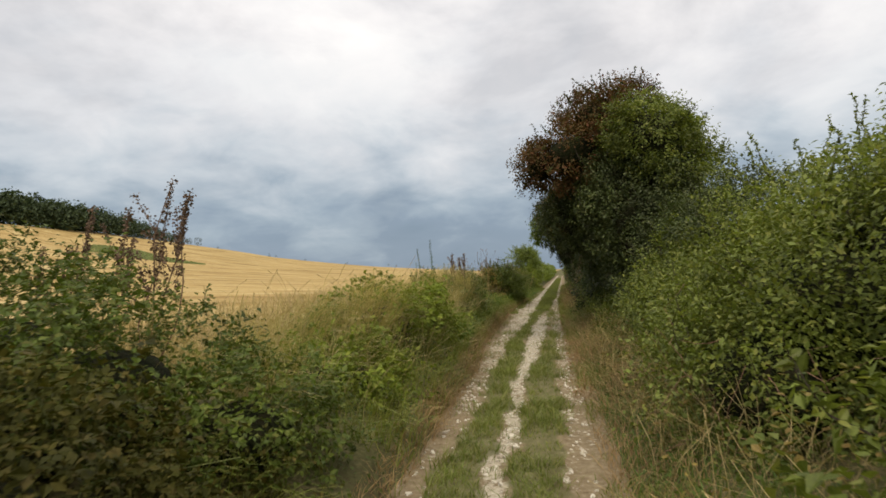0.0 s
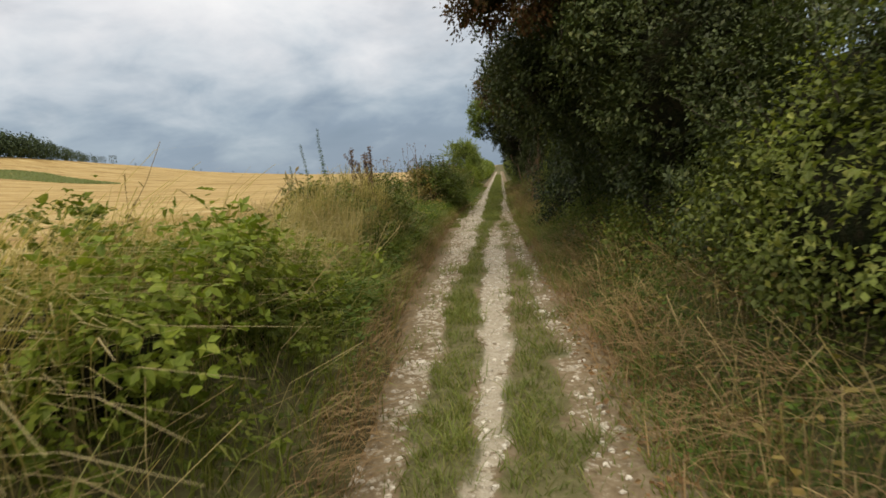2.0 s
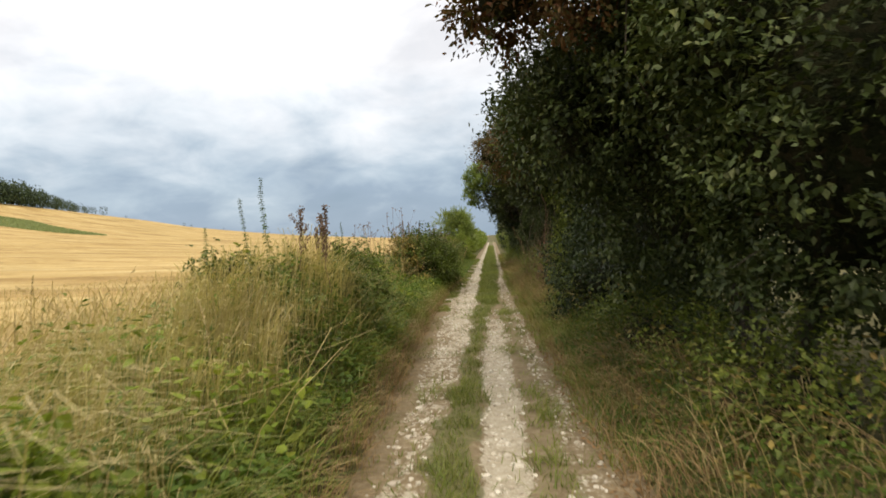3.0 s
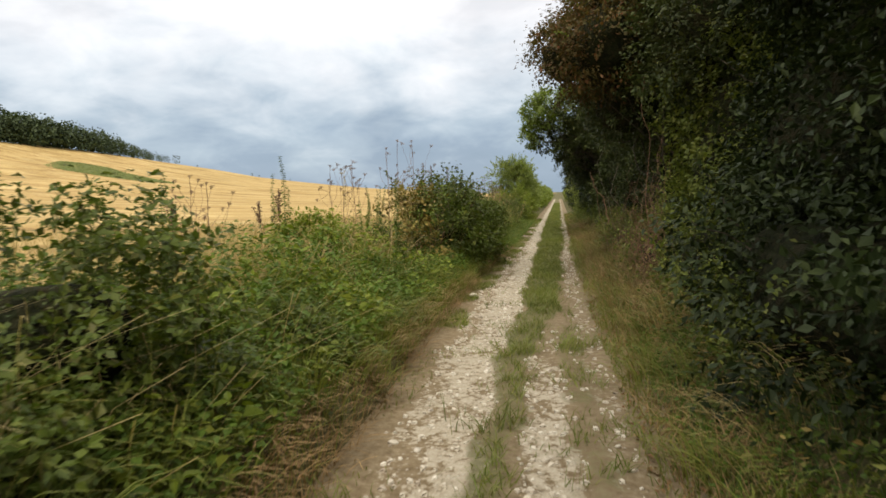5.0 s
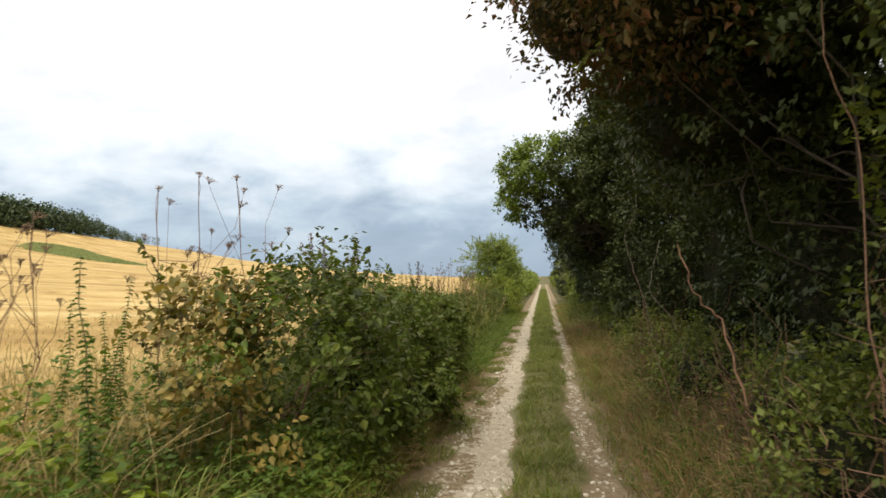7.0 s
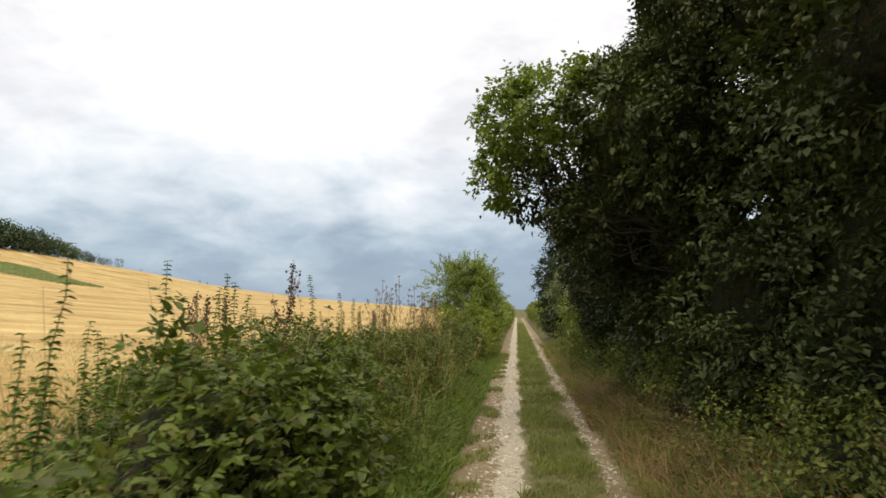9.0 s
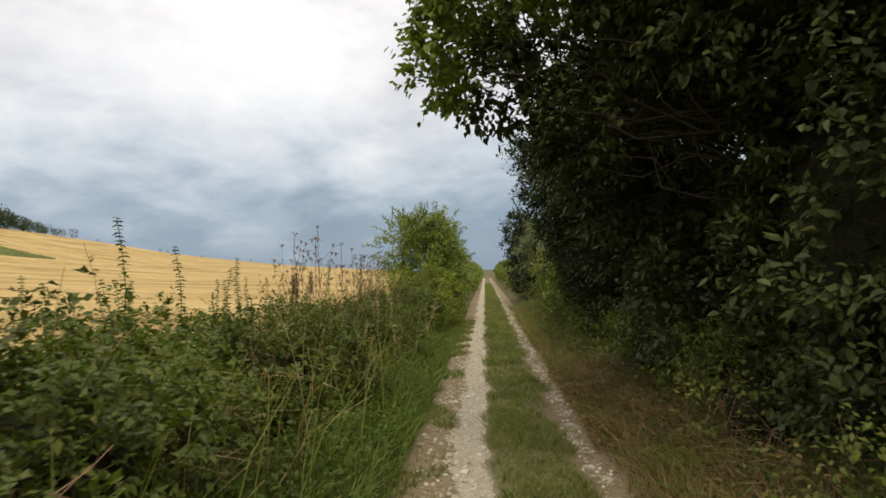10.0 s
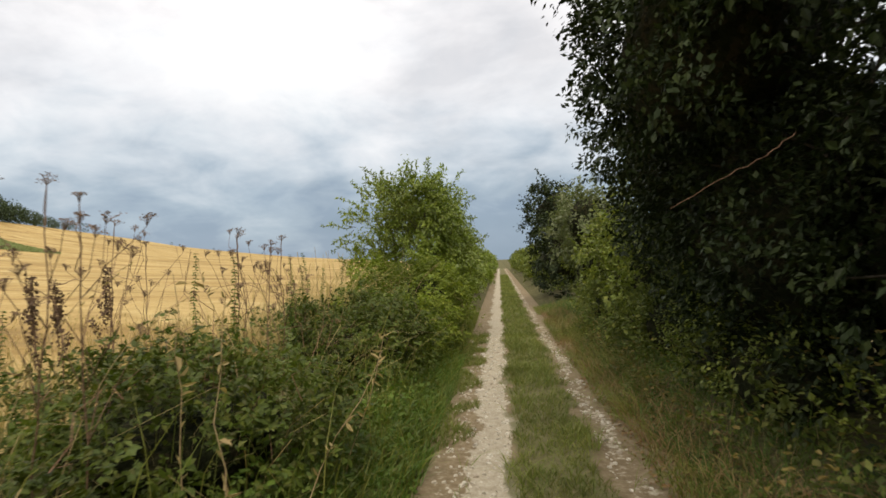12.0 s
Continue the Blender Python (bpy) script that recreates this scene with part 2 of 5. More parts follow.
def track_material():
    m, t = material("chalk_track")
    spot = wire(t, "ShaderNodeTexCoord").outputs["Object"]
    marks = [wire(t, "ShaderNodeAttribute"), wire(t, "ShaderNodeAttribute")]
    marks[0].attribute_name, marks[1].attribute_name = "chalk", "turf"
    chalk, turf = marks[0].outputs["Fac"], marks[1].outputs["Fac"]
    coarse = wire(t, "ShaderNodeTexNoise", {"Vector": spot, "Scale": 3.2, "Detail": 4.0, "Roughness": 0.6}).outputs["Fac"]
    patchy = wire(t, "ShaderNodeTexNoise", {"Vector": spot, "Scale": 16.0, "Detail": 7.0, "Roughness": 0.7}).outputs["Fac"]
    grain = wire(t, "ShaderNodeTexNoise", {"Vector": spot, "Scale": 70.0, "Detail": 5.0, "Roughness": 0.6}).outputs["Fac"]
    pebbles = wire(t, "ShaderNodeTexVoronoi", {"Vector": spot, "Scale": 26.0, "Randomness": 1.0})
    earth = ramp(t, patchy, [(0.3, (0.13, 0.095, 0.055)), (0.5, (0.205, 0.16, 0.10)), (0.7, (0.30, 0.25, 0.17))])
    white = ramp(t, patchy, [(0.28, (0.28, 0.24, 0.175)), (0.5, (0.40, 0.36, 0.28)), (0.72, (0.50, 0.46, 0.38))])
    white = blend(t, 1.0, white, ramp(t, grain, [(0.3, (0.78, 0.76, 0.74)), (0.65, (1.06, 1.06, 1.06))]), "MULTIPLY")
    reach = maths(t, "ADD", chalk, maths(t, "ADD", maths(t, "MULTIPLY", maths(t, "SUBTRACT", coarse, 0.5), 1.3), maths(t, "MULTIPLY", maths(t, "SUBTRACT", patchy, 0.5), 1.6)))
    fac = ramp(t, reach, [(0.42, (0, 0, 0)), (0.56, (1, 1, 1))])
    c = blend(t, fac, earth, white)
    speck = maths(t, "MULTIPLY", ramp(t, pebbles.outputs["Distance"], [(0.12, (1, 1, 1)), (0.3, (0, 0, 0))]), ramp(t, maths(t, "ADD", chalk, maths(t, "SUBTRACT", coarse, 0.5)), [(0.15, (0, 0, 0)), (0.45, (1, 1, 1))]))
    c = blend(t, maths(t, "MULTIPLY", speck, 0.7), c, (0.50, 0.46, 0.385))
    green = ramp(t, patchy, [(0.3, (0.075, 0.078, 0.030)), (0.55, (0.115, 0.115, 0.048)), (0.75, (0.20, 0.170, 0.095))])
    sod = ramp(t, maths(t, "ADD", turf, maths(t, "ADD", maths(t, "MULTIPLY", maths(t, "SUBTRACT", patchy, 0.5), 1.1), maths(t, "MULTIPLY", maths(t, "SUBTRACT", coarse, 0.5), 0.9))), [(0.4, (0, 0, 0)), (0.65, (1, 1, 1))])
    c = blend(t, maths(t, "MULTIPLY", sod, 0.8), c, green)
    relief = maths(t, "ADD", patchy, maths(t, "ADD", maths(t, "MULTIPLY", grain, 0.5), maths(t, "MULTIPLY", speck, 0.8)))
    finish(t, c, 0.92, relief, 0.6, 0.03, 0.12)
    return m


def ground_material():
    m, t = material("verge_soil")
    spot = wire(t, "ShaderNodeTexCoord").outputs["Object"]
    a = wire(t, "ShaderNodeTexNoise", {"Vector": spot, "Scale": 2.0, "Detail": 5.0}).outputs["Fac"]
    b = wire(t, "ShaderNodeTexNoise", {"Vector": spot, "Scale": 25.0, "Detail": 5.0}).outputs["Fac"]
    c = ramp(t, maths(t, "ADD", maths(t, "MULTIPLY", a, 0.5), maths(t, "MULTIPLY", b, 0.5)), [(0.35, (0.07, 0.055, 0.03)), (0.5, (0.085, 0.085, 0.035)), (0.62, (0.15, 0.125, 0.065))])
    finish(t, c, 0.95, b, 0.6, 0.03, 0.1)
    return m


def field_material():
    """Cut corn: pale straw in swaths along the rows, darker wheelings."""
    m, t = material("stubble")
    spot = wire(t, "ShaderNodeTexCoord").outputs["Object"]
    warp = wire(t, "ShaderNodeTexNoise", {"Vector": spot, "Scale": 0.02, "Detail": 2.0}).outputs["Fac"]
    ax = wire(t, "ShaderNodeSeparateXYZ", {0: spot})
    turned = maths(t, "ADD", maths(t, "MULTIPLY", ax.outputs[1], 0.955), maths(t, "ADD", maths(t, "MULTIPLY", ax.outputs[0], 0.30), maths(t, "MULTIPLY", warp, 30.0)))
    along = maths(t, "SUBTRACT", maths(t, "MULTIPLY", ax.outputs[0], 0.955), maths(t, "MULTIPLY", ax.outputs[1], 0.30))
    rows = wire(t, "ShaderNodeCombineXYZ", {0: maths(t, "MULTIPLY", turned, 0.22), 1: maths(t, "MULTIPLY", along, 0.03), 2: 0.0}).outputs[0]
    swath = wire(t, "ShaderNodeTexNoise", {"Vector": rows, "Scale": 1.0, "Detail": 4.0, "Roughness": 0.6}).outputs["Fac"]
    wheel = maths(t, "PINGPONG", turned, 9.0)
    tram = ramp(t, maths(t, "DIVIDE", wheel, 9.0), [(0.0, (0, 0, 0)), (0.03, (0, 0, 0)), (0.045, (1, 1, 1)), (0.075, (1, 1, 1)), (0.10, (0, 0, 0))])
    far = wire(t, "ShaderNodeTexNoise", {"Vector": spot, "Scale": 0.05, "Detail": 3.0}).outputs["Fac"]
    near = wire(t, "ShaderNodeTexNoise", {"Vector": spot, "Scale": 6.0, "Detail": 6.0, "Roughness": 0.7}).outputs["Fac"]
    c = ramp(t, swath, [(0.30, (0.235, 0.155, 0.062)), (0.43, (0.345, 0.245, 0.100)), (0.56, (0.405, 0.305, 0.135)), (0.72, (0.475, 0.385, 0.195))])
    c = blend(t, 1.0, c, ramp(t, far, [(0.32, (0.78, 0.74, 0.68)), (0.5, (0.98, 0.97, 0.96)), (0.7, (1.12, 1.12, 1.14))]), "MULTIPLY")
    c = blend(t, 1.0, c, ramp(t, near, [(0.3, (0.7, 0.68, 0.62)), (0.65, (1.12, 1.12, 1.12))]), "MULTIPLY")
    heaps = wire(t, "ShaderNodeCombineXYZ", {0: maths(t, "MULTIPLY", turned, 0.8), 1: maths(t, "MULTIPLY", along, 0.3), 2: 0.0}).outputs[0]
    heap = wire(t, "ShaderNodeTexNoise", {"Vector": heaps, "Scale": 1.0, "Detail": 6.0, "Roughness": 0.65}).outputs["Fac"]
    c = blend(t, 1.0, c, ramp(t, heap, [(0.30, (0.74, 0.70, 0.64)), (0.5, (1.0, 1.0, 1.0)), (0.70, (1.14, 1.15, 1.17))]), "MULTIPLY")
    c = blend(t, maths(t, "MULTIPLY", tram, 0.45), c, (0.17, 0.115, 0.05))
    finish(t, c, 0.9, near, 0.5, 0.1, 0.1)
    return m


STONE, TRACK, SOIL, STUBBLE = stone_material(), track_material(), ground_material(), field_material()


# ---- mesh makers ----
def bare_mesh(name, verts, faces, mat, smooth=False):
    """A mesh from arrays: verts (n, 3), faces (m, k)."""
    verts, faces = np.asarray(verts, dtype=np.float32), np.asarray(faces, dtype=np.int32)
    me = bpy.data.meshes.new(name)
    m, k = faces.shape
    me.vertices.add(len(verts))
    me.vertices.foreach_set("co", verts.ravel())
    me.loops.add(m * k)
    me.loops.foreach_set("vertex_index", faces.ravel())
    me.polygons.add(m)
    me.polygons.foreach_set("loop_start", np.arange(0, m * k, k, dtype=np.int32))
    me.polygons.foreach_set("use_smooth", np.full(m, smooth, dtype=bool))
    me.update(calc_edges=True)
    me.materials.append(mat)
    return me


def part(name, me, parent=None, label=""):
    ob = new(name, me)
    if parent is not None:
        ob.parent = parent
    return tagged(ob, label)


def thing(name, x, y, z, label, category, group="", kind=""):
    ob = new(name)
    ob.location = (x, y, z)
    ob.empty_display_size = 0.1
    return tagged(ob, label, category, group, kind)


def unit(v):
    return v / np.maximum(np.linalg.norm(v, axis=-1, keepdims=True), 1e-6)


LEAF_U = np.array([0.0, 0.30, 0.68, 1.0, 0.68, 0.30])
LEAF_V = np.array([0.0, 0.50, 0.36, 0.0, -0.36, -0.50])
LEAF_W = np.array([0.0, 0.16, 0.08, -0.10, 0.08, 0.16])


def leaves(at, axis, face, length, ratio, rng, plain=False):
    """Folded pointed leaves: places, axes, upper sides (n, 3), lengths (n,), width over length."""
    n = len(at)
    axis = unit(axis)
    side = unit(np.cross(face, axis))
    face = np.cross(axis, side)
    width = length * ratio * rng.uniform(0.8, 1.2, n)
    curl = rng.uniform(-0.4, 1.5, n) * length
    if plain:
        pick = np.array([0, 1, 3, 5])
        v = at[:, None] + axis[:, None] * (np.array([0.0, 0.45, 1.0, 0.45])[None, :, None] * length[:, None, None]) + side[:, None] * (LEAF_V[pick][None, :, None] * width[:, None, None]) + face[:, None] * (LEAF_W[pick][None, :, None] * curl[:, None, None])
        return v.reshape(-1, 3), np.arange(4 * n).reshape(n, 4)
    v = at[:, None] + axis[:, None] * (LEAF_U[None, :, None] * length[:, None, None]) + side[:, None] * (LEAF_V[None, :, None] * width[:, None, None]) + face[:, None] * (LEAF_W[None, :, None] * curl[:, None, None])
    base = np.arange(n)[:, None, None] * 6
    f = np.array([[0, 1, 2, 3], [0, 3, 4, 5]])[None] + base
    return v.reshape(-1, 3), f.reshape(-1, 4)


def gather(pieces):
    """Joins (verts, faces) pairs of one face size."""
    vs, fs, k = [], [], 0
    for v, f in pieces:
        vs.append(v), fs.append(f + k)
        k += len(v)
    return np.concatenate(vs), np.concatenate(fs)


def blades(at, height, lean, width, rng, profile=(1.0, 0.8, 0.12), bend=0.6):
    """Grass blades of two bent segments: roots (n, 3), heights (n,), leaning (n, 2) as a share of the height."""
    n = len(at)
    turn = rng.uniform(0, 2 * np.pi, n)
    side = np.stack([np.cos(turn), np.sin(turn), np.zeros(n)], 1)
    lean3 = np.concatenate([lean, np.zeros((n, 1))], 1)
    v = np.zeros((n, 6, 3))
    for i, (s, w) in enumerate(zip((0.0, 0.55, 1.0), profile)):
        drop = 1 - bend * s * s * np.minimum(np.linalg.norm(lean, axis=1), 1.0) * 0.5
        mid = at + lean3 * (height * s ** 1.6)[:, None] + np.array([0, 0, 1.0]) * (height * s * drop)[:, None]
        v[:, 2 * i], v[:, 2 * i + 1] = mid - side * (width * w / 2)[:, None], mid + side * (width * w / 2)[:, None]
    f = np.array([[0, 1, 3, 2], [2, 3, 5, 4]])[None] + np.arange(n)[:, None, None] * 6
    return v.reshape(-1, 3), f.reshape(-1, 4)


def tube(points, r0, r1, sides=5):
    """A tapered round stem along points (k, 3)."""
    p = np.asarray(points, dtype=float)
    k = len(p)
    d = unit(np.gradient(p, axis=0))
    ref = np.where(np.abs(d[:, 2:3]) > 0.9, np.array([[1.0, 0, 0]]), np.array([[0, 0, 1.0]]))
    a = unit(np.cross(d, ref))
    b = np.cross(d, a)
    r = np.linspace(r0, r1, k)[:, None, None]
    ang = np.arange(sides) * 2 * np.pi / sides
    ring = p[:, None] + r * (a[:, None] * np.cos(ang)[None, :, None] + b[:, None] * np.sin(ang)[None, :, None])
    f = []
    for i in range(k - 1):
        for j in range(sides):
            q = (j + 1) % sides
            f.append((i * sides + j, i * sides + q, (i + 1) * sides + q, (i + 1) * sides + j))
    return ring.reshape(-1, 3), np.array(f)


def wander(a, b, rng, k=6, amount=0.08, sag=0.0):
    """A crooked line from a to b."""
    a, b = np.asarray(a, float), np.asarray(b, float)
    s = np.linspace(0, 1, k)[:, None]
    turn = rng.uniform(0, 6.3, (3, 3))
    crook = sum(np.sin(s * f * 3.1 + turn[i]) * w for i, (f, w) in enumerate(((1.5, 1.0), (3.2, 0.6), (6.5, 0.35))))
    p = a + (b - a) * s + crook * amount * np.linalg.norm(b - a) * s * (1 - s) * 4
    p[:, 2] += sag * (s[:, 0] * (1 - s[:, 0]) * 4)
    return p


# ---- the lie of the land ----
LEFT_Y, LEFT_X = (-5, 4, 9, 12, 16, 20, 24, 30, 34, 60), (-0.16, -0.22, -0.38, -0.66, -0.78, -0.92, -0.92, -0.84, -0.82, -0.82)
RIGHT_Y, RIGHT_X = (-5, 4, 11, 16, 22, 40), (1.28, 1.22, 1.06, 0.96, 0.86, 0.80)
RIDGE = 400.0
RISE_AZ, RISE = (0, 8, 17, 25.6, 33, 36, 40, 43, 46.4, 60, 110, 180), (0, 0.005, 0.017, 0.035, 0.060, 0.068, 0.079, 0.083, 0.093, 0.10, 0.10, 0.0)


HUMPS = ((-1.75, 14.3, 0.75, 1.5, 0.55), (-1.5, 8.3, 0.7, 1.3, 0.28), (-1.9, 3.4, 0.9, 1.6, 0.25))


def left_edge(y):
    return np.interp(y, LEFT_Y, LEFT_X)


def right_edge(y):
    return np.interp(y, RIGHT_Y, RIGHT_X)


def land(x, y):
    x, y = np.asarray(x, float), np.asarray(y, float)
    l, r = left_edge(y), right_edge(y)
    dl, dr = np.maximum(l - x, 0), np.maximum(x - r, 0)
    step = np.interp(y, (0, 5, 9, 18, 24, 34), (0.05, 0.14, 0.20, 0.20, 0.13, 0.05))
    z = step * np.clip(dl / 0.14, 0, 1) + 0.22 * np.clip((dl - 0.1) / 1.0, 0, 1) - 0.06 * np.clip((dl - 1.6) / 1.5, 0, 1)
    z = z + 0.10 * np.clip(dr / 0.5, 0, 1) + 0.25 * np.clip((dr - 0.3) / 1.2, 0, 1)
    z = z + 0.025 * np.sin(x * 2.3 + y * 0.9) * np.clip((dl + dr) / 0.4, 0, 1)
    for hx, hy, wx, wy, up_ in HUMPS:
        z = z + up_ * np.exp(-((x - hx) / wx) ** 2 - ((y - hy) / wy) ** 2) * np.clip((dl - 0.15) / 0.4, 0, 1)
    d = np.hypot(x, y - 15)
    az = np.degrees(np.arctan2(-x, y - 15))
    rise = np.interp(np.abs(az), RISE_AZ, RISE) * (x < 0)
    return z + rise * np.minimum(d, RIDGE) ** 2 / RIDGE


def line(*stretches):
    """Even steps: (from, to, step) one after another."""
    out = []
    for a, b, s in stretches:
        out.extend(np.arange(a, b - s * 0.5, s))
    return np.array(out + [stretches[-1][1]])


def sheet(name, xs, ys, height, mat, parent=None):
    gx, gy = np.meshgrid(xs, ys)
    v = np.stack([gx, gy, height(gx, gy)], -1).reshape(-1, 3)
    c, r = len(xs), len(ys)
    i = (np.arange(r - 1)[:, None] * c + np.arange(c - 1)[None, :]).reshape(-1)
    f = np.stack([i, i + 1, i + c + 1, i + c], 1)
    return part(name, bare_mesh(name, v, f, mat, True), parent), v


GX = line((-3000, -1000, 250), (-1000, -500, 50), (-500, -100, 20), (-100, -20, 5), (-20, -5, 1), (-5, -3.6, 0.35), (-3.6, -1.2, 0.2), (-1.2, 1.8, 0.1), (1.8, 5, 0.4), (5, 20, 3), (20, 100, 16), (100, 3000, 290))
GY = line((-1000, -100, 100), (-100, -20, 10), (-20, -4, 2), (-4, 60, 0.4), (60, 120, 3), (120, 500, 20), (500, 1000, 50), (1000, 3000, 250))


def ground_height(x, y):
    inside = (x > left_edge(y) - 0.02) & (x < right_edge(y) + 0.02)
    stubbled = (x <= -3.6) & (x > -1001) & (y > -101) & (y < 1001)
    return land(x, y) - 0.06 * inside - 0.05 * stubbled


ground, _ = sheet("ground", GX, GY, ground_height, SOIL)
tagged(ground, "rough earth bank and verge beside the track", "ground", kind="structure")
field, _ = sheet("field", GX[(GX >= -1000) & (GX <= -3.59)], GY[(GY >= -100) & (GY <= 1000)], lambda x, y: land(x, y), STUBBLE)
tagged(field, "golden stubble field of cut corn rising to a ridge", "field", kind="structure")

# track: a strip of bare chalk that wanders from the middle to one side, stony strips, turf between
STRIP_Y, STRIP_X = (-5, 4.6, 8, 10.5, 14, 18, 22), (0.46, 0.40, 0.30, 0.30, 0.27, 0.24, 0.20)
OTHER_Y, OTHER_X = (14, 18, 21, 24, 28, 33, 40, 120), (-0.25, -0.27, -0.33, -0.32, -0.29, -0.34, -0.39, -0.42)
TURF_Y, TURF_X = (-5, 5, 10, 13, 19, 22, 24, 28, 33, 40, 120), (0.22, 0.17, 0.02, -0.05, -0.02, 0.09, 0.11, 0.07, 0.10, 0.06, 0.0)
SIDE_Y, SIDE_X = (-5, 5, 8, 12, 14, 18.5, 22), (0.73, 0.68, 0.57, 0.56, 0.53, 0.47, 0.32)
STONY_Y, STONY_X = (-5, 5, 10, 16, 22, 120), (0.02, -0.05, -0.26, -0.42, -0.58, -0.66)
RUT_Y, RUT_X = (-5, 4.6, 10, 16, 22, 29, 33, 40, 120), (1.02, 0.96, 0.82, 0.66, 0.54, 0.44, 0.54, 0.50, 0.42)


def soft_strip(x, mid, half, edge):
    return np.clip((half + edge - np.abs(x - mid)) / edge, 0, 1)


def wobble(y, seed, wide):
    r = np.random.default_rng(seed)
    return sum(np.sin(y * k + r.uniform(0, 6.3)) * s for k, s in ((1.7, 0.30), (3.9, 0.26), (7.3, 0.24), (13.1, 0.16), (23.0, 0.12))) * wide


def chalk_cover(x, y):
    x = x + wobble(y, 3, 0.085)
    first = soft_strip(x, np.interp(y, STRIP_Y, STRIP_X), np.interp(y, (0, 8, 12, 15, 19), (0.07, 0.04, 0.11, 0.13, 0.10)), 0.10)
    first = first * np.interp(y, (0, 7, 9, 12, 15, 18, 21.5), (0.74, 0.60, 0.74, 0.80, 0.72, 0.55, 0.0))
    second = soft_strip(x, np.interp(y, OTHER_Y, OTHER_X), np.interp(y, (14, 16, 20, 24, 27), (0.08, 0.14, 0.18, 0.13, 0.10)), 0.10)
    second = second * np.interp(y, (12, 16, 20, 22, 26, 60), (0.0, 0.50, 0.60, 0.66, 0.85, 0.95))
    stony = soft_strip(x, np.interp(y, STONY_Y, STONY_X), 0.12, 0.12) * np.interp(y, (0, 5, 9, 24, 28, 60), (0.14, 0.22, 0.38, 0.46, 0.30, 0.2))
    rut = soft_strip(x, np.interp(y, RUT_Y, RUT_X), np.interp(y, (0, 20, 28), (0.08, 0.08, 0.05)), 0.09) * np.interp(y, (0, 10, 20, 26, 34, 60), (0.22, 0.34, 0.30, 0.37, 0.39, 0.5))
    return np.maximum(np.maximum(first, second), np.maximum(stony, rut))


def turf_cover(x, y):
    x = x + wobble(y, 4, 0.10) + 0.03 * np.sin(x * 31.0 + y * 5.0)
    main = soft_strip(x, np.interp(y, TURF_Y, TURF_X), np.interp(y, (0, 10, 13, 16, 19, 21, 24, 30), (0.12, 0.10, 0.11, 0.06, 0.08, 0.15, 0.20, 0.25)), 0.12)
    main = main * np.interp(y, (0, 13, 15, 18.5, 21), (0.9, 0.9, 0.60, 0.62, 0.88))
    side = soft_strip(x, np.interp(y, SIDE_Y, SIDE_X), np.interp(y, (0, 12, 20), (0.14, 0.13, 0.08)), 0.12)
    side = side * np.interp(y, (0, 9, 11, 13, 20, 22), (0.9, 0.85, 0.50, 0.36, 0.48, 0.0))
    return np.maximum(main, side)


def track_height(x, y):
    s = (x - left_edge(y)) / (right_edge(y) - left_edge(y))
    h = -0.025 * chalk_cover(x, y) + 0.02 * turf_cover(x, y) + 0.012 * np.sin(y * 2.1 + x * 3) * np.sin(x * 5 + y * 0.7)
    return h * np.clip(np.minimum(s, 1 - s) * 8, 0, 1)


SX, TY = np.linspace(0, 1, 44), line((-4, 50, 0.08), (50, 130, 0.4))
sgrid, ygrid = np.meshgrid(SX, TY)
xgrid = left_edge(ygrid) - 0.04 + sgrid * (right_edge(ygrid) - left_edge(ygrid) + 0.08)
tv = np.stack([xgrid, ygrid, track_height(xgrid, ygrid) + 0.004], -1).reshape(-1, 3)
ti = (np.arange(len(TY) - 1)[:, None] * 44 + np.arange(43)[None, :]).reshape(-1)
track_mesh = bare_mesh("track", tv, np.stack([ti, ti + 1, ti + 45, ti + 44], 1), TRACK, True)
for key, cover in (("chalk", chalk_cover), ("turf", turf_cover)):
    a = track_mesh.attributes.new(key, "FLOAT", "POINT")
    a.data.foreach_set("value", cover(tv[:, 0], tv[:, 1]).astype(np.float32))
track = part("track", track_mesh)
tagged(track, "narrow white chalk track with stony ruts and grassy middle", "track", kind="structure")


# ---- plants ----
def bumps(p, rng, count=7, low=0.8, high=3.2):
    """A smooth random field over places p (n, 3), about -1 to 1."""
    k = rng.normal(0, 1, (count, 3))
    k = unit(k) * rng.uniform(low, high, (count, 1))
    return np.sin(p @ k.T + rng.uniform(0, 6.3, count)).sum(1) / count ** 0.5 * 0.8


